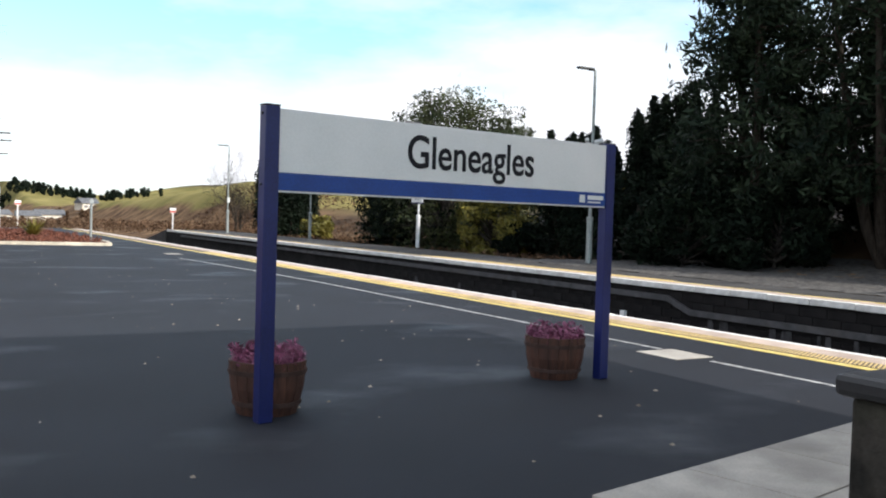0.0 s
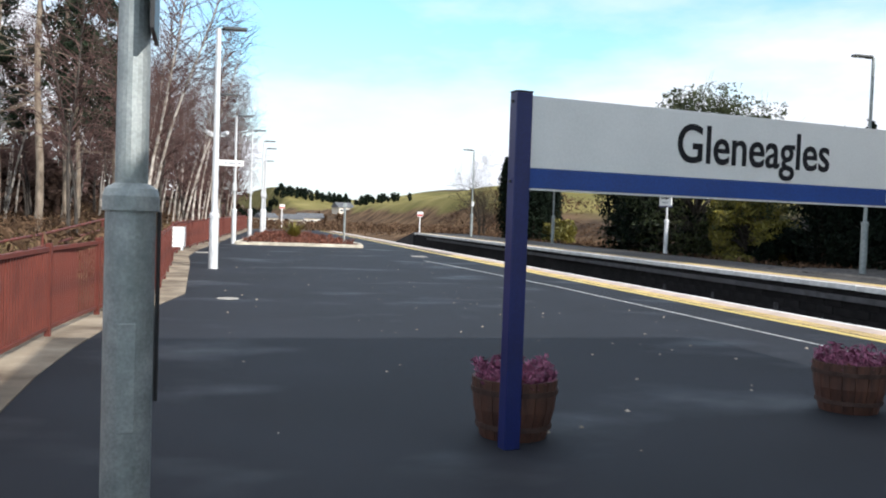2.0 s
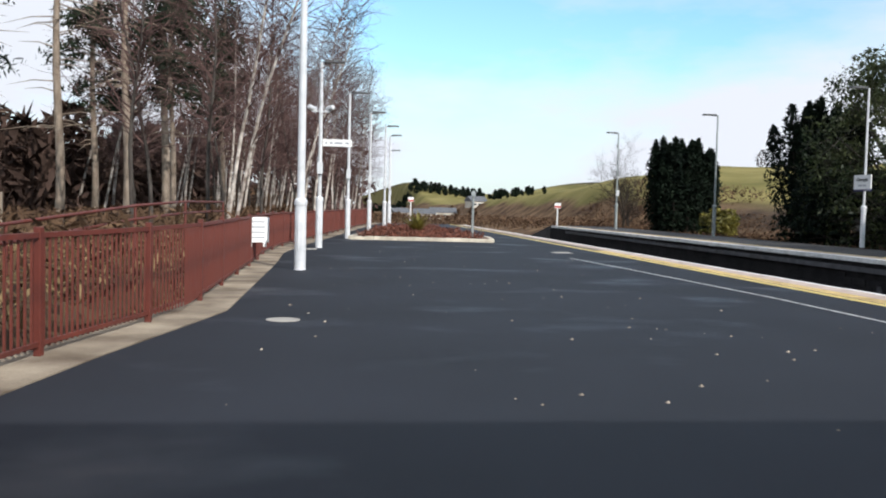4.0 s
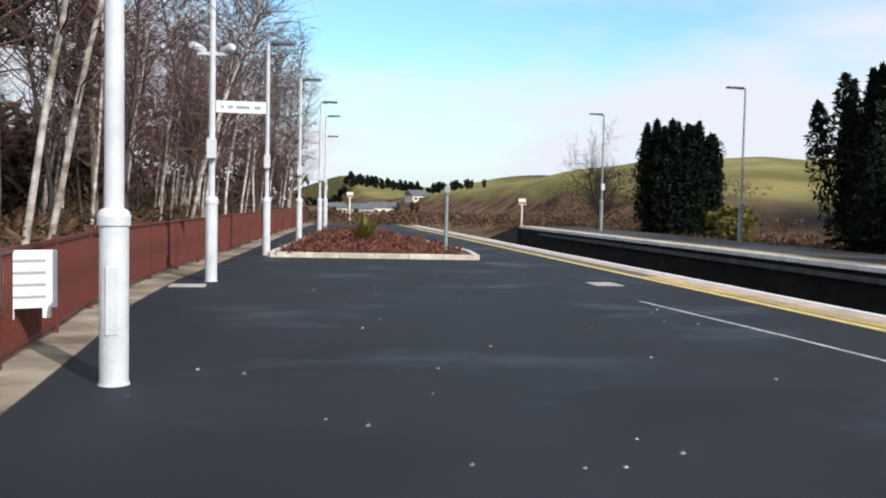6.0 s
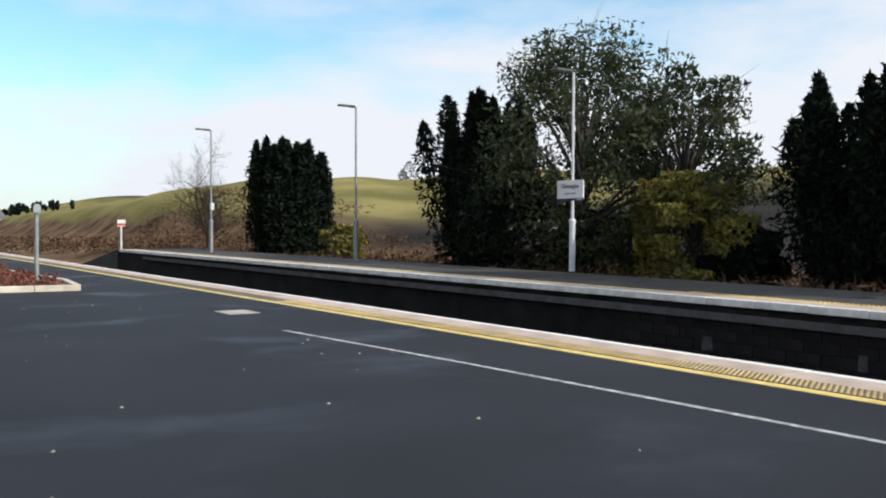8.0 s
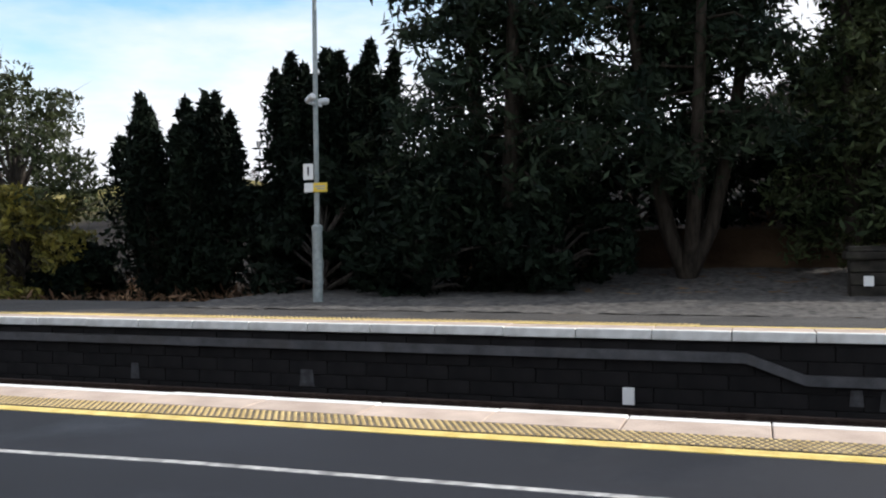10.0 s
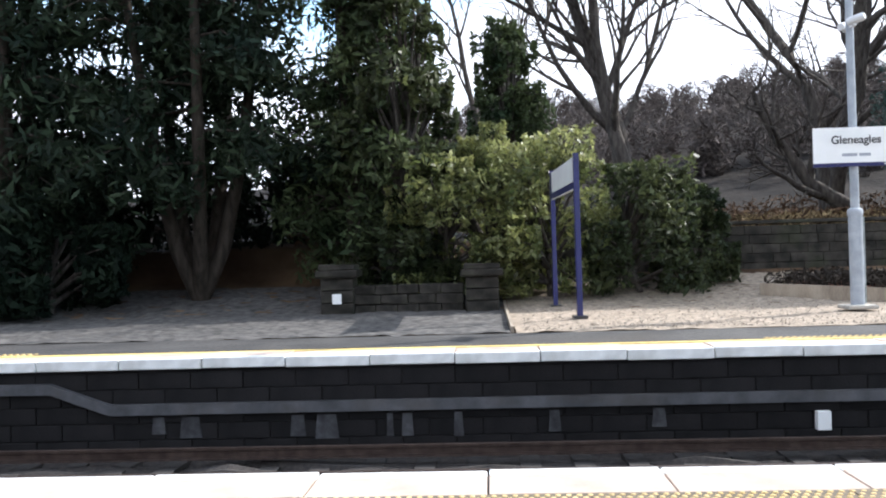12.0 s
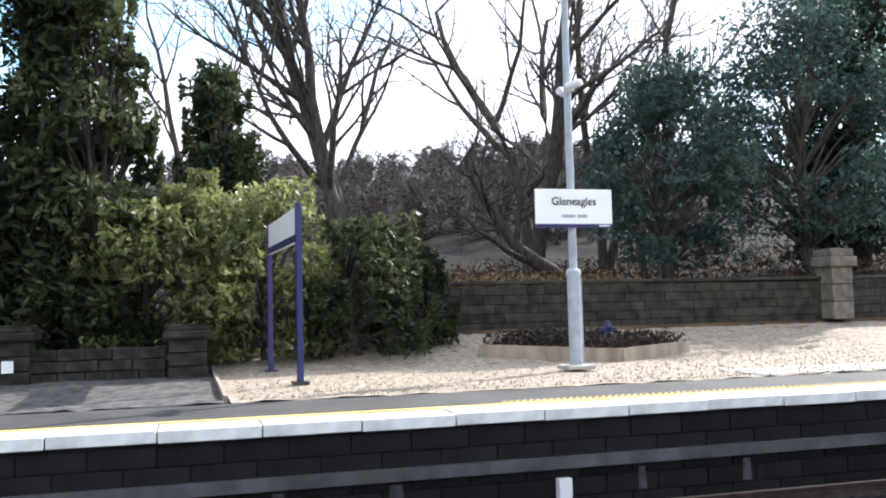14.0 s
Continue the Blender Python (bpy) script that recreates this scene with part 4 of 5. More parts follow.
for y0, y1 in zip(seg_ys, seg_ys[1:]):
    x0, x1 = fence_x(y0), fence_x(y1)
    L, d = math.hypot(x1 - x0, y1 - y0), math.degrees(math.atan2(y1 - y0, x1 - x0))
    m = pose(x0, y0, 0, 0, 0, d)
    part("post", box(-0.035, 0.035, -0.035, 0.035, 0, 1.18, 0.006), FENCE_RED, fence).matrix_basis = m
    part("top_rail", box(0.03, L - 0.03, -0.022, 0.022, 1.08, 1.13), FENCE_RED, fence).matrix_basis = m
    part("bottom_rail", box(0.03, L - 0.03, -0.02, 0.02, 0.10, 0.14), FENCE_RED, fence).matrix_basis = m
bv3, bf3 = [], []
def push_bar(x, y, rot):
    b = len(bv3)
    c, s = math.cos(rot) * 0.014, math.sin(rot) * 0.014
    for z in (0.1, 1.09):
        bv3.extend([(x - c + s, y - s - c, z), (x + c + s, y + s - c, z), (x + c - s, y + s + c, z), (x - c - s, y - s + c, z)])
    bf3.extend([(b + i, b + (i + 1) % 4, b + 4 + (i + 1) % 4, b + 4 + i) for i in range(4)])
for y in np.arange(-4, 71.5, 0.105):
    x = fence_x(y)
    if 8 < y < 38:
        put("bar", bar_me, fence, at=pose(x, y, 0))
    else:
        push_bar(x, float(y), 0)
put("far_bars", mesh_of("far_bars", bv3, bf3, FENCE_RED), fence, kind="stuff")
np_ = thing("notice_board", pose(fence_x(23.0) + 0.12, 23.0, 0, 0, 0, 22), "white notice board fixed to the red fence", "notice board")
part("board", box(-0.27, 0.27, -0.05, -0.02, 0.52, 1.10, 0.008), SIGN_WHITE, np_)
for k in (0.62, 0.74, 0.86, 0.98):
    part("text_bar", box(-0.20, 0.16, -0.054, -0.051, k, k + 0.03), GREY_LETTERING, np_)
for s in (-0.17, 0.17):
    part("bracket", box(s - 0.04, s + 0.04, -0.05, -0.02, 0.42, 0.53), SIGN_WHITE, np_)

# handrail of the ramp behind the fence
hr = thing("ramp_handrail", pose(0, 0, 0), "oxide-red tubular handrail of a ramp behind the fence", "handrail")
hr_line = [(-14.6, 9.0, 0.98), (-14.0, 13.0, 1.12), (-13.4, 17.0, 1.34), (-13.1, 20.0, 1.42), (-13.0, 25.0, 1.42)]
for drop in (0.0, 0.22):
    v, f = tubes([[(x, y, z - drop, 0.024) for x, y, z in hr_line]], 8)
    put("rail", mesh_of("rail", v, f, FENCE_RED, True), hr)
for x, y, z in hr_line:
    part("post", lathe([(0.024, 0.0), (0.024, z - 0.1)], 8), FENCE_RED, hr).matrix_basis = pose(x, y, 0.1)

# timber rail fence and lane behind the red fence
tf = thing("timber_fence", pose(0, 0, 0), "pale timber post and rail fence beyond the red fence", "fence")
for i in range(9):
    yy = 14.0 + 1.8 * i
    xx = -17.5 - 0.25 * i
    part("post", box(-0.06, 0.06, -0.06, 0.06, -0.3, 1.25, 0.01), TIMBER, tf).matrix_basis = pose(xx, yy, 0.3)
    if i < 8:
        for zz in (0.5, 1.08):
            part("rail", box(0, 1.83, -0.02, 0.02, zz, zz + 0.10, 0.006), TIMBER, tf).matrix_basis = pose(xx, yy, 0.3, 0, 0, 98)

# ---------------------------------------------------------------- opposite side: gravel, stone piers, planter, wall
def draped(name, xs, ys2, lift, material, label, category, skip=None, rough=0.02):
    """A gravel sheet that follows the bank."""
    rng = np.random.default_rng(len(name))
    n = len(ys2)
    vs = []
    for x in xs:
        for y in ys2:
            h = max(height_at(x, y), FZ - 0.01) if x > 10.4 else FZ
            vs.append((x, y, h + lift + rng.normal() * rough * 0.4))
    fs = []
    for i in range(len(xs) - 1):
        for j in range(n - 1):
            if skip is None or not skip(xs[i], ys2[j]):
                fs.append((i * n + j, (i + 1) * n + j, (i + 1) * n + j + 1, i * n + j + 1))
    return put(name, mesh_of(name, vs, fs, material, True), None, label, category=category, kind="stuff")


def bank(x, y):
    return max(height_at(x, y), FZ) if x > 10.4 else FZ


draped("gravel_area", np.linspace(8.98, 20.4, 60), np.linspace(-22, 6.55, 120), 0.012, GRAVEL, "pale raked gravel behind the opposite platform", "gravel")
draped("dark_gravel", np.linspace(8.98, 19.8, 60), np.linspace(6.65, 26, 90), 0.014, GRAVEL_DARK, "dark grey gravel under the conifers", "gravel", rough=0.03)
# loose stones
rng = np.random.default_rng(9)
sv, sf = [], []
for i in range(3600):
    x = 9.1 + 9.5 * rng.random() ** 1.5
    y = rng.uniform(-11, 6.4)
    s = rng.uniform(0.010, 0.028)
    b = len(sv)
    z = bank(x, y) + 0.035
    t = rng.random() * 6.28
    for k in range(4):
        sv.append((x + s * math.cos(t + 1.57 * k) * rng.uniform(0.7, 1.3), y + s * math.sin(t + 1.57 * k), z - 0.01))
    sv.append((x, y, z + s * 0.8))
    sf += [(b, b + 1, b + 4), (b + 1, b + 2, b + 4), (b + 2, b + 3, b + 4), (b + 3, b, b + 4)]
put("loose_stones", mesh_of("loose_stones", sv, sf, PEBBLE), label="loose pale stones on the gravel", category="stones", kind="stuff")
# timber edging between the two gravels
ed = thing("timber_edging", pose(0, 0, 0), "pale timber edging between gravel beds", "edging")
for i in range(7):
    x0, x1 = 9.3 + i * 1.0, 9.3 + (i + 1) * 1.0 - 0.01
    bm = bmesh.new()
    vs = [bm.verts.new(p) for p in ((x0, 6.58, bank(x0, 6.6) - 0.05), (x1, 6.58, bank(x1, 6.6) - 0.05), (x1, 6.64, bank(x1, 6.6) - 0.05), (x0, 6.64, bank(x0, 6.6) - 0.05),
                                    (x0, 6.58, bank(x0, 6.6) + 0.09), (x1, 6.58, bank(x1, 6.6) + 0.09), (x1, 6.64, bank(x1, 6.6) + 0.09), (x0, 6.64, bank(x0, 6.6) + 0.09))]
    for f in ((4, 5, 6, 7), (0, 1, 5, 4), (1, 2, 6, 5), (2, 3, 7, 6), (3, 0, 4, 7)):
        bm.faces.new([vs[k] for k in f])
    part("board", bm, TIMBER, ed)
flat_mark("paved_patch", 9.15, 10.6, -6.5, -2.6, CONCRETE, "pale paved strip beside the gravel", "pavement", z=FZ + 0.026)


def stone_block(w, d, h, seed):
    bm = box(-w / 2, w / 2, -d / 2, d / 2, 0, h, 0.03)
    r = np.random.default_rng(seed)
    for v in bm.verts:
        v.co += Vector(r.normal(size=3) * 0.008)
    return bm


def pier(at, h, label, card=False, stone=None):
    stone = stone or STONE
    p = thing("stone_pier", at, label, "stone pier", "stone piers")
    k = 3
    for i in range(k):
        part("stone", stone_block(0.78, 0.78, h * 0.75 / k - 0.012, i), stone, p).matrix_basis = pose(0, 0, i * h * 0.75 / k)
    part("cap", stone_block(1.0, 1.0, h * 0.14, 7), stone, p, "mossy projecting cap").matrix_basis = pose(0, 0, h * 0.75)
    part("cap_top", stone_block(0.86, 0.86, h * 0.11, 8), stone, p).matrix_basis = pose(0, 0, h * 0.89)
    if card:
        part("small_plate", box(-0.42, -0.395, -0.11, 0.11, 0.28, 0.52, 0.004), SIGN_WHITE, p, "small white plate")
    return p


z1, z2 = bank(15.4, 10.6), bank(15.4, 7.2)
pier(pose(15.4, 10.6, z1 - 0.05), 1.22, "mossy sandstone pier with small white plate", True)
pier(pose(15.4, 7.15, z2 - 0.05), 1.16, "mossy sandstone pier at the gravel edge")
lw = thing("low_stone_wall", pose(15.5, 7.6, z2 - 0.05), "low mossy stone wall between two piers", "stone wall")
for row in range(3):
    n = 4 if row % 2 else 5
    for i in range(n):
        L = 2.66 / n
        part("stone", stone_block(0.42, L - 0.012, 0.225, 20 + row * 7 + i), STONE, lw).matrix_basis = pose(0, L * (i + 0.5), row * 0.235)

# raised planter of timber sleepers
cp = [(14.4, -2.5), (16.65, 0.2), (18.0, -1.9), (15.9, -5.1)]
pl_t = thing("raised_planter", pose(0, 0, 0), "low timber planter with dark dry plants in gravel", "planter")
zc = [bank(*c) for c in cp]
for (xa, ya), (xb, yb), za, zb in zip(cp, cp[1:] + cp[:1], zc, zc[1:] + zc[:1]):
    L, d = math.hypot(xb - xa, yb - ya), math.atan2(yb - ya, xb - xa)
    nx, ny2 = -math.sin(d) * 0.05, math.cos(d) * 0.05
    bm = bmesh.new()
    vs = [bm.verts.new(p) for p in ((xa - nx, ya - ny2, za - 0.1), (xb - nx, yb - ny2, zb - 0.1), (xb + nx, yb + ny2, zb - 0.1), (xa + nx, ya + ny2, za - 0.1),
                                    (xa - nx, ya - ny2, za + 0.30), (xb - nx, yb - ny2, zb + 0.30), (xb + nx, yb + ny2, zb + 0.30), (xa + nx, ya + ny2, za + 0.30))]
    for f in ((4, 5, 6, 7), (0, 1, 5, 4), (1, 2, 6, 5), (2, 3, 7, 6), (3, 0, 4, 7)):
        bm.faces.new([vs[k] for k in f])
    part("board", bm, TIMBER, pl_t)
bm = bmesh.new()
bm.faces.new([bm.verts.new((x, y, z + 0.24)) for (x, y), z in zip(cp, zc)])
part("soil", bm, SOIL, pl_t)
rng = np.random.default_rng(14)
uv = rng.random((3500, 2))
P = np.array([(*c, z) for c, z in zip(cp, zc)])
c = (P[0] * ((1 - uv[:, :1]) * (1 - uv[:, 1:])) + P[1] * (uv[:, :1] * (1 - uv[:, 1:])) + P[2] * (uv[:, :1] * uv[:, 1:]) + P[3] * ((1 - uv[:, :1]) * uv[:, 1:]))
c[:, 2] += 0.24 + rng.random(3500) * 0.3
put("withered_plant", leaf_mesh("withered_plant", c, 0.045, BARK_DARK, rng), pl_t, "dark withered planting")
orn = thing("garden_ornament", pose(16.3, -3.1, bank(16.3, -3.1) + 0.24), "small violet-blue garden ornament in the planter", "ornament")
part("stem", lathe([(0.06, 0), (0.05, 0.3), (0.09, 0.42), (0.05, 0.55), (0.03, 0.6)], 10), SIGN_NAVY, orn)
part("crossbar", box(-0.04, 0.04, -0.22, 0.22, 0.30, 0.42, 0.02), SIGN_NAVY, orn)

# retaining wall with pier
rw = thing("wall_retaining", pose(0, 0, 0), "mossy stone retaining wall behind the gravel, shade put into its colour", "wall", kind="structure")
bm = bmesh.new()
ring = []
for y in np.linspace(7.0, -24, 40):
    t = 2.02 + 0.12 * math.sin(y * 0.4)
    ring.append([bm.verts.new((20.5, y, 0.5)), bm.verts.new((20.55, y, t)), bm.verts.new((20.95, y, t + 0.02)), bm.verts.new((20.95, y, 0.5))])
for a, b in zip(ring, ring[1:]):
    for i in range(3):
        bm.faces.new((a[i], b[i], b[i + 1], a[i + 1]))
part("wall_core", bm, STONE, rw)
rng = np.random.default_rng(31)
row_z = 0.75
while row_z < 1.95:
    y = 7.0
    hh = 0.27
    while y > -16:
        L = rng.uniform(0.45, 0.95)
        bmk = box(20.40, 20.52, y - L + 0.012, y, row_z, row_z + hh - 0.014, 0.012)
        part("stone", bmk, STONE, rw)
        y -= L
    row_z += hh
part("coping", box(20.34, 21.0, -24, 7.0, 2.14, 2.24, 0.02), STONE, rw)
pier(pose(20.2, -13.1, 0.85), 2.25, "tall pale stone gate pier in the retaining wall", stone=PALE_STONE)
flat_mark("rail_ledge", 20.9, 21.2, -12, -1.5, STONE, "stone ledge on the bank", "ledge", z=2.26)

# stone pier and slabs at the start of the walk
pst = thing("stone_bollard", pose(-6.85, -2.1, 0), "weathered stone post with dark cap on pale slabs", "bollard")
part("shaft", box(-0.22, 0.22, -0.22, 0.22, 0, 0.80, 0.03), STONE, pst)
part("cap", box(-0.29, 0.29, -0.29, 0.29, 0.80, 0.93, 0.04), BLACK_PLASTIC, pst, "dark rounded cap")
paving = thing("paving", pose(-7.95, -0.72, 0, 0, 0, 11.5), "pale mossy concrete paving slabs by the building", "paving", kind="structure")
for i in range(6):
    for j in range(5):
        part("slab", box(i * 1.05 + 0.008, (i + 1) * 1.05 - 0.008, -(j + 1) * 0.9 + 0.008, -j * 0.9 - 0.008, 0.0, 0.03, 0.006), CONCRETE, paving)

# ---------------------------------------------------------------- trees
def tree_thing(name, x, y, label, group=""):
    z = max(height_at(x, y), -0.5)
    return thing(name, pose(x, y, z - 0.05), label, "tree" if "tree" in name or name in ("yew", "birch", "pine", "conifer") else "shrub", group)


def plume_tree(x, y, h, width, plumes, seed, label, leaves=9000, size=0.085, material=YEW, name="yew", flare=1.0, root_part=0.25, even=0.12):
    """An upright yew: many ascending plumes from one stool."""
    rng = np.random.default_rng(seed)
    t = tree_thing(name, x, y, label, "dark yews")
    paths, cs = [], []
    per = leaves // plumes
    for i in range(plumes):
        a, q = rng.random() * 2 * math.pi, math.sqrt(rng.random())
        hx, hy = math.cos(a) * q * width / 2, math.sin(a) * q * width / 2
        ph = h * (1 - 0.22 * q * rng.random() - even * rng.random())
        root = np.array([hx * root_part, hy * root_part, 0])
        tip = np.array([hx * flare, hy * flare, ph])
        mid = np.array([hx * 1.05, hy * 1.05, ph * 0.5])
        line = []
        for s in np.linspace(0, 1, 7):
            p = (1 - s) ** 2 * root + 2 * s * (1 - s) * mid + s * s * tip
            line.append((*p, 0.09 * (1 - s) + 0.012))
        paths.append(line)
        s = rng.random(per) ** 0.8 * 0.96 + 0.04
        p = ((1 - s) ** 2)[:, None] * root + (2 * s * (1 - s))[:, None] * mid + (s * s)[:, None] * tip
        rad = rng.uniform(0.8, 1.35) * width / math.sqrt(plumes) * 0.9 * np.sin(np.pi * np.clip(s * 0.86 + 0.13, 0, 1)) ** 0.7
        off = rng.normal(size=(per, 3))
        off /= np.linalg.norm(off, axis=1)[:, None]
        off *= (rad * rng.random(per) ** 0.4)[:, None]
        off[:, 2] *= 1.6
        cs.append(p + off)
    c = np.concatenate(cs)
    c = c[c[:, 2] > 0.15]
    for line in paths:
        v, f = tubes([line], 5)
        put("stem", mesh_of("stem", v, f, BARK_DARK, True), t)
    put("crown", leaf_mesh("crown", c, size, material, rng, aspect=1.9, normal_bias=None), t)
    return t


def clump_tree(x, y, h, width, seed, label, material, leaves=16000, size=0.09, trunk=0.28, base=0.12, clumps=46, name="evergreen_tree", depth=0.9, gap=0.0, twigs=True, bark=BARK):
    """A broad evergreen: limbs that carry separate clumps of leaves, with gaps between."""
    rng = np.random.default_rng(seed)
    t = tree_thing(name, x, y, label)
    paths, cs = [], []
    trunk_top = np.array([rng.normal() * 0.2, rng.normal() * 0.2, h * 0.78])
    tl = []
    for s in np.linspace(0, 1, 9):
        p = trunk_top * s + np.array([0.15 * math.sin(3 * s + seed), 0.12 * math.sin(4 * s), 0])
        tl.append((*p, trunk * (1 - 0.8 * s) + 0.02))
    paths.append(tl)
    per = leaves // clumps
    for i in range(clumps):
        a = 2.399 * i + rng.normal() * 0.9
        s = (i + 0.5) / clumps
        zz = h * (base + (0.97 - base) * min(1, max(0, s + rng.normal() * 0.08)))
        prof = math.sin(math.pi * min(1, 0.18 + 0.80 * s)) ** 0.65
        q = (0.35 + 0.65 * rng.random() ** 0.5)
        cx, cy = math.cos(a) * q * prof * width / 2, math.sin(a) * q * prof * width / 2 * depth
        ctr = np.array([cx, cy, zz])
        st = tl[min(8, max(1, int(8 * (zz / h) * 0.75)))]
        m = (np.array(st[:3]) + ctr) / 2 + np.array([0, 0, 0.25])
        paths.append([(*st[:3], 0.06 + trunk * 0.15), (*m, 0.045), (*ctr, 0.012)])
        r = width * rng.uniform(0.09, 0.20) * (1 - gap)
        nn = int(per * rng.uniform(0.6, 1.4))
        off = rng.normal(size=(nn, 3))
        off /= np.linalg.norm(off, axis=1)[:, None]
        off *= (r * (0.25 + 0.75 * rng.random(nn)))[:, None]
        off[:, 2] *= 0.75
        off += 0.25 * r * np.sin(off * 5 / r)
        cs.append(ctr + off)
        if twigs:
            for _ in range(5):
                o = rng.normal(size=3) * r * 0.9
                paths.append([(*ctr, 0.014), (*(ctr + o * 0.4), 0.008), (*(ctr + o * 0.75), 0.003)])
    c = np.concatenate(cs)
    c = c[c[:, 2] > 0.1]
    v, f = tubes(paths[:1], 7)
    put("trunk", mesh_of("trunk", v, f, bark, True), t, "grey bark trunk")
    v, f = tubes(paths[1:], 5)
    put("branchwork", mesh_of("branchwork", v, f, bark, True), t, kind="stuff")
    put("crown", leaf_mesh("crown", c, size, material, rng, aspect=1.5), t)
    return t


def conifer(x, y, h, width, seed, label, leaves=30000, size=0.10, clear=0.14, stems=3, material=CONIFER, open_out=0.16):
    """A broad old conifer with several stems and drooping sprays."""
    rng = np.random.default_rng(seed)
    t = tree_thing("conifer", x, y, label, "old conifers")
    paths, cs, bias = [], [], []
    for k in range(stems):
        a = 2 * math.pi * k / stems + seed
        line = []
        for s in np.linspace(0, 1, 10):
            line.append((math.cos(a) * width * open_out * s ** 0.6 + 0.1 * math.sin(5 * s), math.sin(a) * width * open_out * s ** 0.6, h * 0.96 * s, (0.30 if stems < 4 else 0.21) * (1 - s) ** 0.8 + 0.02))
        paths.append(line)
    sprays = 150
    per = leaves // sprays
    for i in range(sprays):
        s = clear + (0.98 - clear) * (i + rng.random()) / sprays
        stem = paths[rng.integers(stems)]
        p0 = np.array(stem[int(s * 9)][:3])
        p0[2] = s * h
        a = rng.random() * 2 * math.pi
        reach = width / 2 * (1 - 0.72 * s ** 1.6) * rng.uniform(0.55, 1.08)
        end = p0 + np.array([math.cos(a) * reach, math.sin(a) * reach, rng.uniform(-0.9, 0.5) - 0.10 * reach])
        m = (p0 + end) / 2 + np.array([0, 0, 0.35])
        paths.append([(*p0, 0.05), (*m, 0.03), (*end, 0.008)])
        q = rng.random(per) ** 0.6
        line = ((1 - q) ** 2)[:, None] * p0 + (2 * q * (1 - q))[:, None] * m + (q * q)[:, None] * end
        off = rng.normal(size=(per, 3)) * np.array([0.34, 0.34, 0.26]) * (0.5 + 0.8 * np.sin(np.pi * q))[:, None]
        off[:, 2] -= 0.25 * rng.random(per)
        cs.append(line + off)
    c = np.concatenate(cs)
    c = c[c[:, 2] > 0.3]
    for line in paths[:stems]:
        v, f = tubes([line], 8)
        put("trunk", mesh_of("trunk", v, f, BARK_DARK, True), t)
    v, f = tubes(paths[stems:], 5)
    put("branchwork", mesh_of("branchwork", v, f, BARK_DARK, True), t, kind="stuff")
    put("crown", leaf_mesh("crown", c, size, material, rng, aspect=1.9), t)
    return t


def bare_tree(x, y, h, spread, seed, label, stems=1, depth=3, trunk=0.3, material=BARK, name="bare_tree", lean=(0, 0), kids=(1, 3), twig_r=1.0, z=None):
    rng = np.random.default_rng(seed)
    t = tree_thing(name, x, y, label, "bare trees")
    paths = []
    for k in range(stems):
        a = rng.random() * 6.28
        w = (math.cos(a) * 0.12 * spread + lean[0], math.sin(a) * 0.12 * spread + lean[1], 1)
        grow(rng, (0.25 * math.cos(a) * (stems > 1), 0.25 * math.sin(a) * (stems > 1), 0), w, h, trunk, depth, paths, bend=0.22, up=0.06, kids=kids, shrink=0.52, angle=0.75 * spread, steps=8)
    for line in (q for q in paths if q[0][3] == trunk):
        v, f = tubes([line], 8)
        put("trunk", mesh_of("trunk", v, f, material, True), t)
    v, f = tubes([q for q in paths if q[0][3] != trunk], 4)
    put("branchwork", mesh_of("branchwork", v, f, material, True), t, kind="stuff")
    return t


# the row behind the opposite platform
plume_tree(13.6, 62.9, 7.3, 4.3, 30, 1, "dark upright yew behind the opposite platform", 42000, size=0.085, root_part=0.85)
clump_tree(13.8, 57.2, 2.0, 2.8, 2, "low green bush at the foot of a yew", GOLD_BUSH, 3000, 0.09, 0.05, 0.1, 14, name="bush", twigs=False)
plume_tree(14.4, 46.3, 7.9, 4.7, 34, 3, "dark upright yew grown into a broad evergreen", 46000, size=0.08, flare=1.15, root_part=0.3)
clump_tree(15.6, 41.0, 9.3, 9.5, 4, "tall open evergreen tree with light showing through", HOLLY, 26000, 0.07, 0.26, 0.10, 74, gap=0.12)
clump_tree(16.0, 36.6, 7.6, 6.5, 5, "open evergreen tree beside a taller one", HOLLY, 15000, 0.07, 0.2, 0.10, 46, gap=0.1)
clump_tree(14.8, 35.0, 3.9, 4.2, 6, "golden-green bush in sunlight", GOLD_BUSH, 8000, 0.075, 0.08, 0.06, 26, name="bush", twigs=False)
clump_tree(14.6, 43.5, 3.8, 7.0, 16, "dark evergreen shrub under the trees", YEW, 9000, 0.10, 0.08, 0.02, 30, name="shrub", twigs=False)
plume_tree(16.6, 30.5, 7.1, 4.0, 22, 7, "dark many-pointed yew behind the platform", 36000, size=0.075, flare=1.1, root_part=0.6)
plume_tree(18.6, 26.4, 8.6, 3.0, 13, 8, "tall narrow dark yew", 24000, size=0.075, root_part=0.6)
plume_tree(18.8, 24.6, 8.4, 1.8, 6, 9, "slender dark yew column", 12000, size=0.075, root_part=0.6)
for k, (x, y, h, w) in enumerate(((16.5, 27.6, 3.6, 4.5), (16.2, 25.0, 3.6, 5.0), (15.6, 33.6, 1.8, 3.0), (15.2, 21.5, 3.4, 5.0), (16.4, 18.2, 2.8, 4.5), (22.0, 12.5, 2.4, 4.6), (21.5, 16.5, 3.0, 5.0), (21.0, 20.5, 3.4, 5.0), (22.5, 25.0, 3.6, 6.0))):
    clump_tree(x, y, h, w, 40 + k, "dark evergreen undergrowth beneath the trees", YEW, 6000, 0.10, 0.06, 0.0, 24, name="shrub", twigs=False)
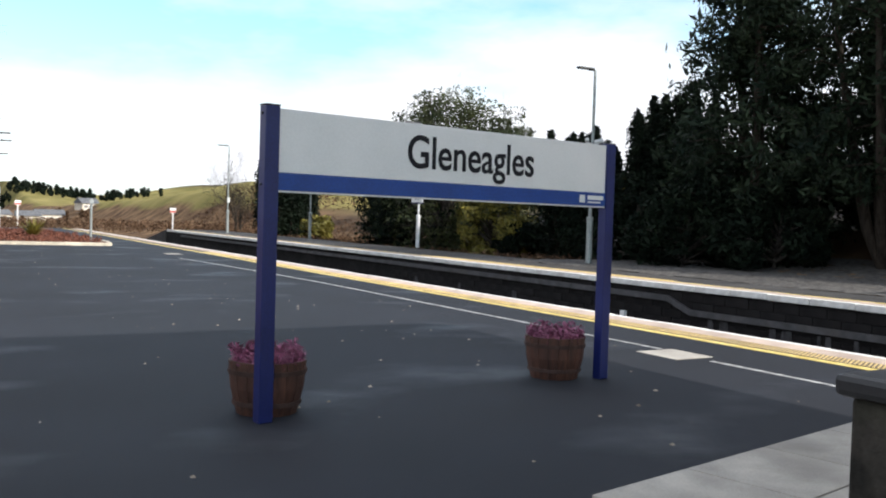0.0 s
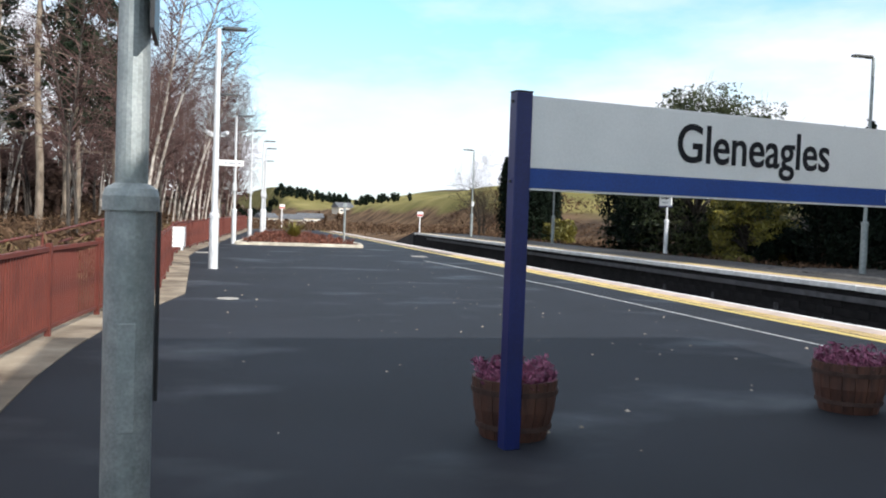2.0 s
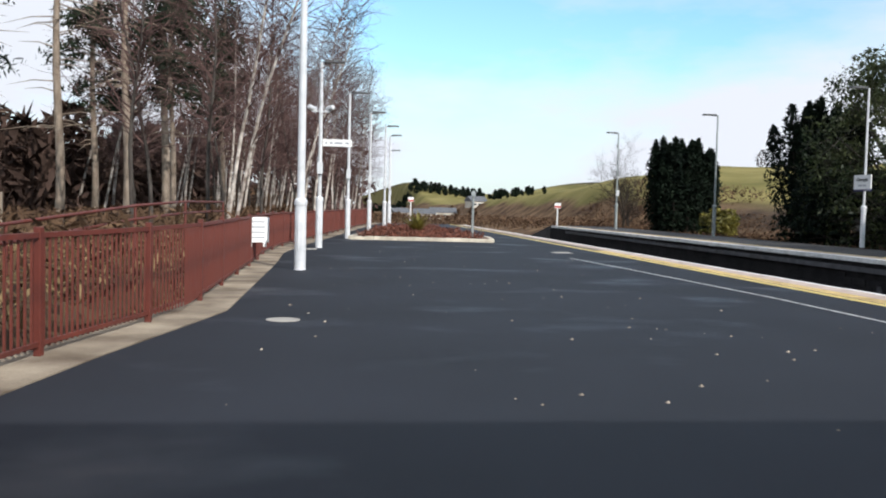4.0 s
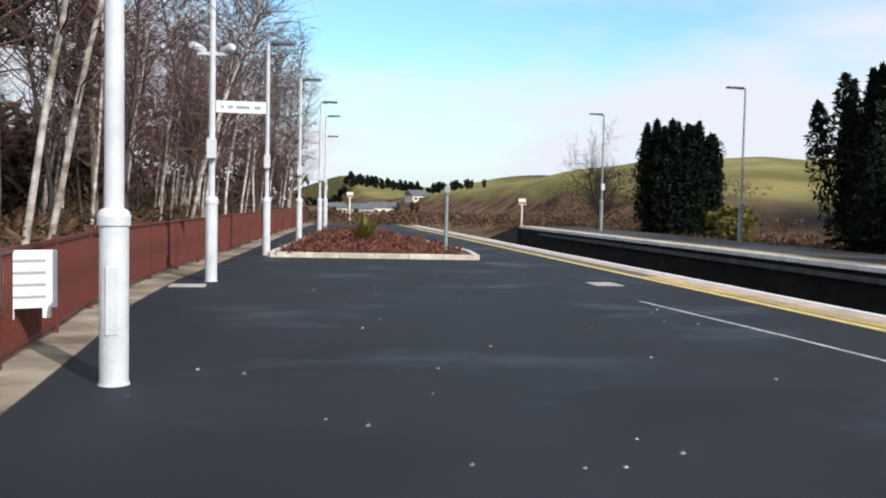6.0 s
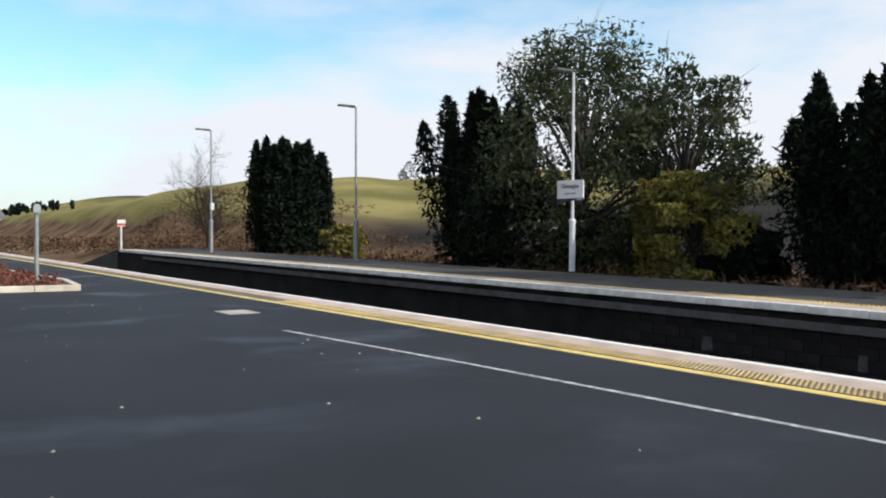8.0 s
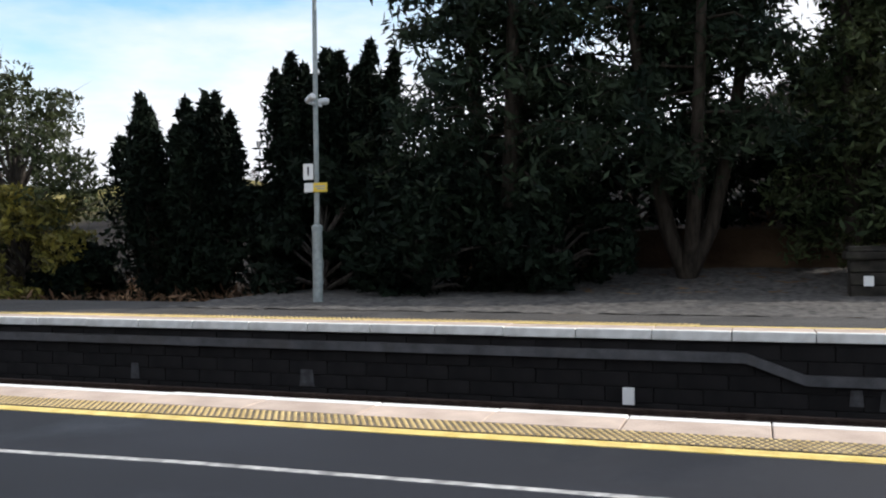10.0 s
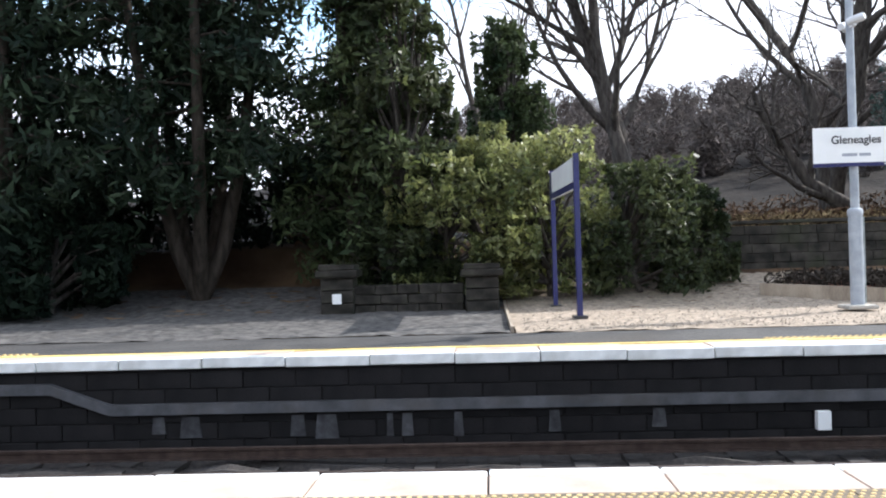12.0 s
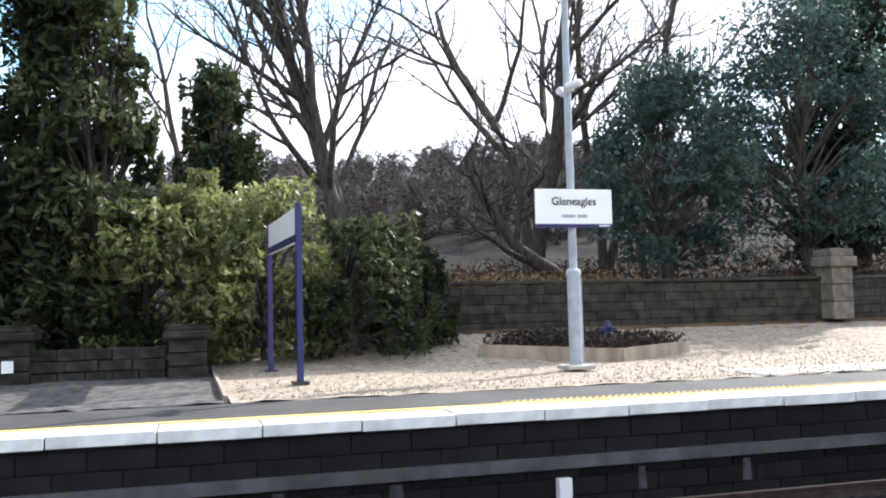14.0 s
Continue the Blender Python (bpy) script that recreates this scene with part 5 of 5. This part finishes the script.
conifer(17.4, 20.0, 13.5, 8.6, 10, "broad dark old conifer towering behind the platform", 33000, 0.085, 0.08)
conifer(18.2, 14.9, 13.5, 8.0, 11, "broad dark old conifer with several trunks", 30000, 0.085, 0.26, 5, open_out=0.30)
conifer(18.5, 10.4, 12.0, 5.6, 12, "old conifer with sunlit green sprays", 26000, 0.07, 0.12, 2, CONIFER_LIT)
clump_tree(17.4, 9.3, 9.5, 3.6, 13, "evergreen tree with thin open top", HOLLY, 9000, 0.085, 0.2, 0.25, 40, gap=0.1)
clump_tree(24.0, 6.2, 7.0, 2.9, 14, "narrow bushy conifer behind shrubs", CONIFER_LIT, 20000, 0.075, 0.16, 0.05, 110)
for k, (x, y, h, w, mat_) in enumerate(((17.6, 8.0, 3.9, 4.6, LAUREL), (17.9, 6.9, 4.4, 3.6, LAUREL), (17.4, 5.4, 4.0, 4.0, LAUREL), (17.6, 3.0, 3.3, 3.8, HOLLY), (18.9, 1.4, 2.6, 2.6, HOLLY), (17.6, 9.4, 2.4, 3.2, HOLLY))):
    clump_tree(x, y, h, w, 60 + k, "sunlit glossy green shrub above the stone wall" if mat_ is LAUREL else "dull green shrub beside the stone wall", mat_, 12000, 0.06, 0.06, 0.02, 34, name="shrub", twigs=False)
clump_tree(23.0, -8.8, 7.6, 5.8, 20, "dense bluish-green evergreen above the wall", BLUE_HOLLY, 22000, 0.065, 0.22, 0.14, 60)
clump_tree(24.5, -15.6, 10.5, 8.0, 21, "large dark evergreen above the wall", BLUE_HOLLY, 22000, 0.075, 0.25, 0.2, 60)
conifer(27.5, -20.5, 13, 8, 22, "large dark conifer beyond the gate pier", 16000, 0.12, 0.1)
bare_tree(30.0, 1.0, 15.5, 0.9, 30, "tall bare forked tree on the bank", 3, 3, 0.34)
bare_tree(31.5, -6.9, 15.0, 1.0, 31, "tall bare tree with spreading limbs", 3, 3, 0.36)
bare_tree(36, -12.5, 15.0, 1.0, 33, "tall bare tree further up the bank", 2, 3, 0.26)
bare_tree(38, 6.0, 13.0, 1.1, 34, "bare tree on the far bank", 1, 3, 0.22)
bare_tree(27.8, -7.0, 6.5, 1.2, 35, "low arching bare tree leaning over the wall", 1, 3, 0.34, lean=(-0.2, 1.25))
bare_tree(28.0, -10.5, 6.5, 1.1, 36, "bare tree among evergreens", 1, 3, 0.2)
bare_tree(13.5, 75.5, 5.2, 1.2, 37, "small bare tree beyond the yew", 2, 3, 0.10, BARK_DARK)
bare_tree(15.0, 78.0, 3.6, 1.2, 38, "small bare tree in the scrub", 2, 3, 0.08, BARK_DARK)

# ---------------------------------------------------------------- the wood behind the fence
def birch_proto(seed, h, lean):
    rng = np.random.default_rng(seed)
    t = thing("birch", pose(0, 0, -200), "slender silver birch with bare purple-brown twigs", "tree", "birch wood")
    line, nodes = [], []
    p, d = np.zeros(3), np.array([lean, rng.normal() * 0.05, 1.0])
    for k in range(12):
        line.append((*p, 0.055 * (1 - k / 12.5) + 0.008))
        d = d + rng.normal(size=3) * 0.035
        d /= np.linalg.norm(d)
        nodes.append((p.copy(), d.copy()))
        p = p + d * h / 11
    v, f = tubes([line], 7)
    white = seed % 3 != 1
    put("trunk", mesh_of("trunk", v, f, BIRCH_BARK if white else BARK, True), t, "white peeling bark" if white else "dull grey-brown bark")
    paths = []
    for k in range(3, 12):
        for _ in range(10):
            a = rng.random() * 6.28
            w = np.array([math.cos(a), math.sin(a), 0.9])
            grow(rng, nodes[k][0] + nodes[k][1] * rng.random() * h / 11, w, h * 0.19 * (1.25 - k / 14), 0.019, 1, paths, bend=0.35, up=-0.05, kids=(1, 3), shrink=0.6, angle=0.7, steps=4)
    v, f = tubes(paths, 3)
    put("crown", mesh_of("crown", v, f, TWIG), t, "haze of bare purple-brown twigs")
    return t


protos = [birch_proto(100 + i, 9.5 + 1.0 * (i % 3), [-0.02, 0.16, 0.05, -0.08, 0.22, 0.0][i]) for i in range(6)]
rng = np.random.default_rng(77)
spots = []
while len(spots) < 80:
    y = rng.uniform(24, 82)
    x = fence_x(min(y, 75)) - 1.0 - 11 * rng.random() ** 1.3
    if y < 42 and x < fence_x(y) - 3.2:
        continue
    if all((x - a) ** 2 + (y - b) ** 2 > 0.8 for a, b in spots):
        spots.append((x, y))
for i, (x, y) in enumerate(spots):
    src = protos[i % 6]
    m = pose(x, y, height_at(x, y) - 0.05, 0, 0, rng.uniform(-50, 50))
    if i < 6:
        src.matrix_basis = m
    else:
        copy_thing(src, m)


def pine(x, y, h, r, seed, green=True):
    rng = np.random.default_rng(seed)
    t = thing("pine", pose(x, y, height_at(x, y) - 0.05), "tall pine with a long bare trunk", "tree", "tall pines")
    line = [(0.1 * math.sin(k), 0.08 * math.cos(k * 1.3), h * k / 9, r * (1 - 0.07 * k)) for k in range(10)]
    paths, cs = [line], []
    for i in range(60):
        s = rng.uniform(0.28, 0.98)
        a = rng.random() * 6.28
        L = rng.uniform(0.5, 2.2) * (1.15 - s * 0.5)
        p0 = np.array([0, 0, h * s])
        e = p0 + np.array([math.cos(a) * L, math.sin(a) * L, rng.uniform(-0.5, 0.3)])
        paths.append([(*p0, 0.028), (*((p0 + e) / 2 + [0, 0, 0.1]), 0.018), (*e, 0.005)])
        if green and s > 0.4:
            q = rng.random(90)[:, None] * 0.7 + 0.3
            cs.append(p0 + (e - p0) * q + rng.normal(size=(90, 3)) * 0.2)
    v, f = tubes(paths, 6)
    put("trunk", mesh_of("trunk", v, f, PINE_BARK, True), t, "grey-brown bare trunk with dead branches")
    if green:
        put("crown", leaf_mesh("crown", np.concatenate(cs), 0.07, CONIFER, rng, aspect=2.0), t)
for k, (x, y, h, r, g) in enumerate(((-19.6, 34, 13, 0.17, False), (-17.6, 35, 14, 0.18, False), (-16.4, 37, 13, 0.12, True), (-17.4, 41, 14, 0.2, True), (-20.5, 42, 13, 0.16, True), (-22.5, 33, 13, 0.17, False), (-24, 38, 14, 0.18, True), (-15.8, 47, 12, 0.14, True), (-21, 29, 13, 0.15, False))):
    pine(x, y, h, r, 200 + k, g)

# undergrowth: tufts of dry grass, bracken and scrub
def tufts(name, n, region, size, material, seed, label, h=0.45):
    rng = np.random.default_rng(seed)
    c = np.array([region(rng) for _ in range(n)])
    z = ground_height(c[:, 0], c[:, 1])
    p = np.column_stack([c, np.maximum(z, -0.4) + rng.random(n) * h])
    put(name, leaf_mesh(name, p, size, material, rng, aspect=2.6), label=label, category="undergrowth", kind="stuff")


def left_region(r):
    y = r.uniform(10, 85)
    return (fence_x(min(y, 75)) - 0.5 - 16 * r.random() ** 1.2, y)
tufts("dry_undergrowth", 26000, left_region, 0.05, DRY_GRASS, 51, "dry grass and leaf litter under the birches", 0.35)
tufts("brown_undergrowth", 32000, left_region, 0.045, BRACKEN, 52, "brown bracken and brambles under the birches", 1.0)
tufts("scrub", 16000, lambda r: (12.0 + 11 * r.random() ** 1.3, r.uniform(26, 100)), 0.055, BRACKEN, 53, "brown winter scrub behind the opposite platform", 0.5)
tufts("far_scrub", 12000, lambda r: (r.uniform(-24, 30), r.uniform(80, 112)), 0.08, BRACKEN, 54, "brown scrub along the line", 0.9)
tufts("bank_scrub", 9000, lambda r: (r.uniform(21.2, 40), r.uniform(-26, 14)), 0.06, BRACKEN, 55, "dry bracken on the bank", 0.5)
tufts("bank_grass", 7000, lambda r: (r.uniform(22.5, 31), r.uniform(-7.5, 0)), 0.06, DRY_GRASS, 57, "pale dry grass on the bank above the wall", 0.3)
tufts("track_weeds", 5000, lambda r: (r.uniform(10.9, 13.5), r.uniform(27, 70)), 0.06, DRY_GRASS, 56, "dry weeds at the back of the platform", 0.25)

# distant trees, hedges and houses
def far_trees(name, n, place, h, material, seed, label, size=0.5, m=110, aspect=1.3, slim=0.28):
    rng = np.random.default_rng(seed)
    cs = []
    for _ in range(n):
        x, y = place(rng)
        z = height_at(x, y)
        hh = h * rng.uniform(0.6, 1.2)
        s = rng.random(m)
        a = rng.random(m) * 6.28
        rr = hh * slim * np.sin(np.pi * np.clip(s, 0.05, 0.97)) ** 0.6 * rng.random(m) ** 0.4
        cs.append(np.column_stack([x + rr * np.cos(a), y + rr * np.sin(a), z + hh * s]))
    put(name, leaf_mesh(name, np.concatenate(cs), size, material, rng, aspect=aspect), label=label, category="distant trees", kind="stuff")
far_trees("far_woods", 150, lambda r: (r.uniform(5, 78), r.uniform(385, 430)), 3.0, YEW, 61, "distant dark conifers on the ridge", 0.4)
far_trees("valley_trees", 34, lambda r: (r.uniform(-25, 22), r.uniform(150, 230)), 1.5, BRACKEN, 62, "small bare trees and bushes in the valley", 0.2)
far_trees("hilltop_trees", 16, lambda r: (lambda b: (-9 + 158 * math.sin(b), 15 + 158 * math.cos(b)))(math.radians(r.uniform(27, 62))), 3.6, HAZY_TWIG, 63, "bare round trees along the hilltop", 0.12, 420, 1.4, 0.34)
far_trees("hill_woods", 620, lambda r: (lambda b, q: (-9 + q * math.sin(b), 15 + q * math.cos(b)))(math.radians(r.uniform(84, 125)), r.uniform(66, 150)), 3.8, HAZY_TWIG, 64, "grey-brown bare woods on the hillside", 0.085, 150, 5.0, 0.30)
# the WOOD_SHADE mass is an added backing in place of shade behind the birches
far_trees("wood_interior", 110, lambda r: (r.uniform(-40, -21), r.uniform(34, 100)), 5.0, WOOD_SHADE, 66, "brown leaf mass added for the shaded depths of the birch wood", 0.20, 260, 2.2, 0.30)
far_trees("edge_woods", 60, lambda r: (r.uniform(-30, -8), r.uniform(82, 125)), 7.5, TWIG, 65, "bare trees where the wood ends", 0.3)


def house(x, y, w, d, h, seed, label):
    z = height_at(x, y)
    t = thing("house", pose(x, y, z - 0.3, 0, 0, 12 * seed), label, "house", "distant houses")
    part("wall", box(-w / 2, w / 2, -d / 2, d / 2, 0, h), RENDER_WALL, t)
    bm = bmesh.new()
    a = [bm.verts.new(p) for p in ((-w / 2 - 0.3, -d / 2 - 0.3, h), (w / 2 + 0.3, -d / 2 - 0.3, h), (w / 2 + 0.3, d / 2 + 0.3, h), (-w / 2 - 0.3, d / 2 + 0.3, h), (-w / 2 - 0.3, 0, h + d * 0.4), (w / 2 + 0.3, 0, h + d * 0.4))]
    for f in ((0, 1, 5, 4), (2, 3, 4, 5), (3, 0, 4), (1, 2, 5), (3, 2, 1, 0)):
        bm.faces.new([a[k] for k in f])
    part("roof", bm, ROOF_SLATE, t)
    for k in (-0.3, 0.0, 0.3):
        wd = part("window", box(k * w - 0.5, k * w + 0.5, -d / 2 - 0.05, -d / 2 + 0.05, h * 0.35, h * 0.75), SIGN_WHITE, t)
        part("pane", box(k * w - 0.4, k * w + 0.4, -d / 2 - 0.07, -d / 2 - 0.045, h * 0.4, h * 0.7), GLASS_DARK, wd)
for k, (x, y, w) in enumerate(((9.0, 205, 4.5), (14, 212, 6), (21, 207, 4), (4.5, 222, 5))):
    house(x, y, w, 3, 1.5, k, "small pale house in the valley")

# ---------------------------------------------------------------- edge slabs and tactile paving
def shared(name, bm, material):
    me = bpy.data.meshes.new(name)
    bm.to_mesh(me)
    bm.free()
    me.materials.append(material)
    return me


L = 1.19
edge_near = thing("platform_edge_near", pose(0, 0, 0), "buff coping slabs with a white painted lip", "platform edge", kind="structure")
slab_me = shared("coping_slab", box(-0.648, -0.155, 0.006, L - 0.006, -0.07, 0.0, 0.008), COPING)
lip_me = shared("white_lip", box(-0.150, 0.0, 0.006, L - 0.006, -0.10, 0.002, 0.012), WHITE_PAINT)
tile_bm = box(-0.397, -0.003, 0.003, 0.397, -0.06, 0.0, 0.0)
tile_me = shared("tactile_tile", tile_bm, TACTILE_BASE)
rng = np.random.default_rng(88)
y = -12.0
while y < NEAR_END - 1.5:
    if y > -4:
        dz = rng.normal() * 0.0035
        put("coping_slab", slab_me, edge_near, at=pose(rng.normal() * 0.003, y, dz))
        put("white_lip", lip_me, edge_near, at=pose(rng.normal() * 0.004, y, dz))
    y += L
for i in range(180):
    put("tactile_tile", tile_me, edge_near, at=pose(-0.655, -4 + 0.4 * i, rng.normal() * 0.0015))
bm = box(-1.08, -0.0, -30, -4.02, -0.05, 0.0)
part("far_strip", bm, COPING, edge_near)
dv, df = [], []
for i in range(int(34 / 0.0667)):
    yy = -0.6 + 0.0667 * i
    for j in range(6):
        x = -0.70 - 0.0643 * j
        y2 = yy + (0.0333 if j % 2 else 0)
        b = len(dv)
        for r, z in ((0.021, 0.0), (0.015, 0.007)):
            dv += [(x + r * math.cos(1.0472 * k), y2 + r * math.sin(1.0472 * k), z) for k in range(6)]
        df += [(b + k, b + (k + 1) % 6, b + 6 + (k + 1) % 6, b + 6 + k) for k in range(6)] + [tuple(range(b + 6, b + 12))]
put("blisters", mesh_of("blisters", dv, df, TACTILE), edge_near, kind="stuff")

edge_far = thing("platform_edge_far", pose(0, 0, 0), "white-painted coping slabs of the opposite platform", "platform edge", kind="structure")
slab_f = shared("coping_slab", box(0.16, 0.70, 0.006, L - 0.006, -0.07, 0.0, 0.008), COPING)
lip_f = shared("white_lip", box(0.0, 0.155, 0.007, L - 0.007, -0.15, 0.002, 0.015), WHITE_PAINT)
y = -10.35
k = 0
while y < FAR_END - 1.4:
    dz = rng.normal() * 0.004
    put("coping_slab", slab_f, edge_far, at=pose(6.2 + rng.normal() * 0.004, y, FZ + dz))
    put("white_lip", lip_f, edge_far, at=pose(6.2 + rng.normal() * 0.006, y, FZ + dz))
    y += L
part("far_strip", box(6.2, 6.9, -40, -10.4, FZ - 0.12, FZ), COPING, edge_far)
dv, df = [], []
for i in range(int(24 / 0.1)):
    for y2 in (-6 + 0.1 * i if i < 90 else 5 + 0.1 * i,):
        for j in range(3):
            x = 7.10 + 0.09 * j
            b = len(dv)
            dv += [(x + a * 0.03, y2 + c * 0.03 + (0.05 if j % 2 else 0), FZ + z) for z, q in ((0.0, 1), (0.012, 0.6)) for a, c in ((-q, -q), (q, -q), (q, q), (-q, q))]
            df += [(b, b + 1, b + 5, b + 4), (b + 1, b + 2, b + 6, b + 5), (b + 2, b + 3, b + 7, b + 6), (b + 3, b, b + 4, b + 7), (b + 4, b + 5, b + 6, b + 7)]
put("blisters", mesh_of("blisters", dv, df, TACTILE), edge_far, kind="stuff")

# pale plates and lime streaks on the opposite wall
for yy, zz in ((15.0, -0.9), (2.5, -0.88)):
    part("wall_plate", box(6.16, 6.30, yy - 0.09, yy + 0.09, zz - 0.13, zz + 0.13, 0.006), SIGN_WHITE, wall_f, "small pale plate")
rng = np.random.default_rng(90)
for yy, w, h in ((11.1, 0.32, 0.30), (11.62, 0.2, 0.24), (9.15, 0.34, 0.34), (9.62, 0.22, 0.30), (8.38, 0.10, 0.32), (8.10, 0.17, 0.32), (7.40, 0.14, 0.34), (6.05, 0.17, 0.30), (4.6, 0.2, 0.26), (1.3, 0.12, 0.3), (-0.3, 0.14, 0.3), (20.5, 0.3, 0.3), (24.2, 0.2, 0.3), (27.6, 0.3, 0.3)):
    bm = bmesh.new()
    top = [bm.verts.new((6.262 + a, yy + b * w, -0.68)) for a, b in ((0, 0.12), (0, 0.9), (0.03, 0.9), (0.03, 0.12))]
    low = [bm.verts.new((6.262 + a, yy + b * w, -0.68 - h)) for a, b in ((0, 0), (0, 1), (0.03, 1), (0.03, 0))]
    bm.faces.new(top)
    for i in range(4):
        bm.faces.new((top[i], low[i], low[(i + 1) % 4], top[(i + 1) % 4]))
    part("lime_streak", bm, LIME, wall_f, "pale lime streak down the wall")
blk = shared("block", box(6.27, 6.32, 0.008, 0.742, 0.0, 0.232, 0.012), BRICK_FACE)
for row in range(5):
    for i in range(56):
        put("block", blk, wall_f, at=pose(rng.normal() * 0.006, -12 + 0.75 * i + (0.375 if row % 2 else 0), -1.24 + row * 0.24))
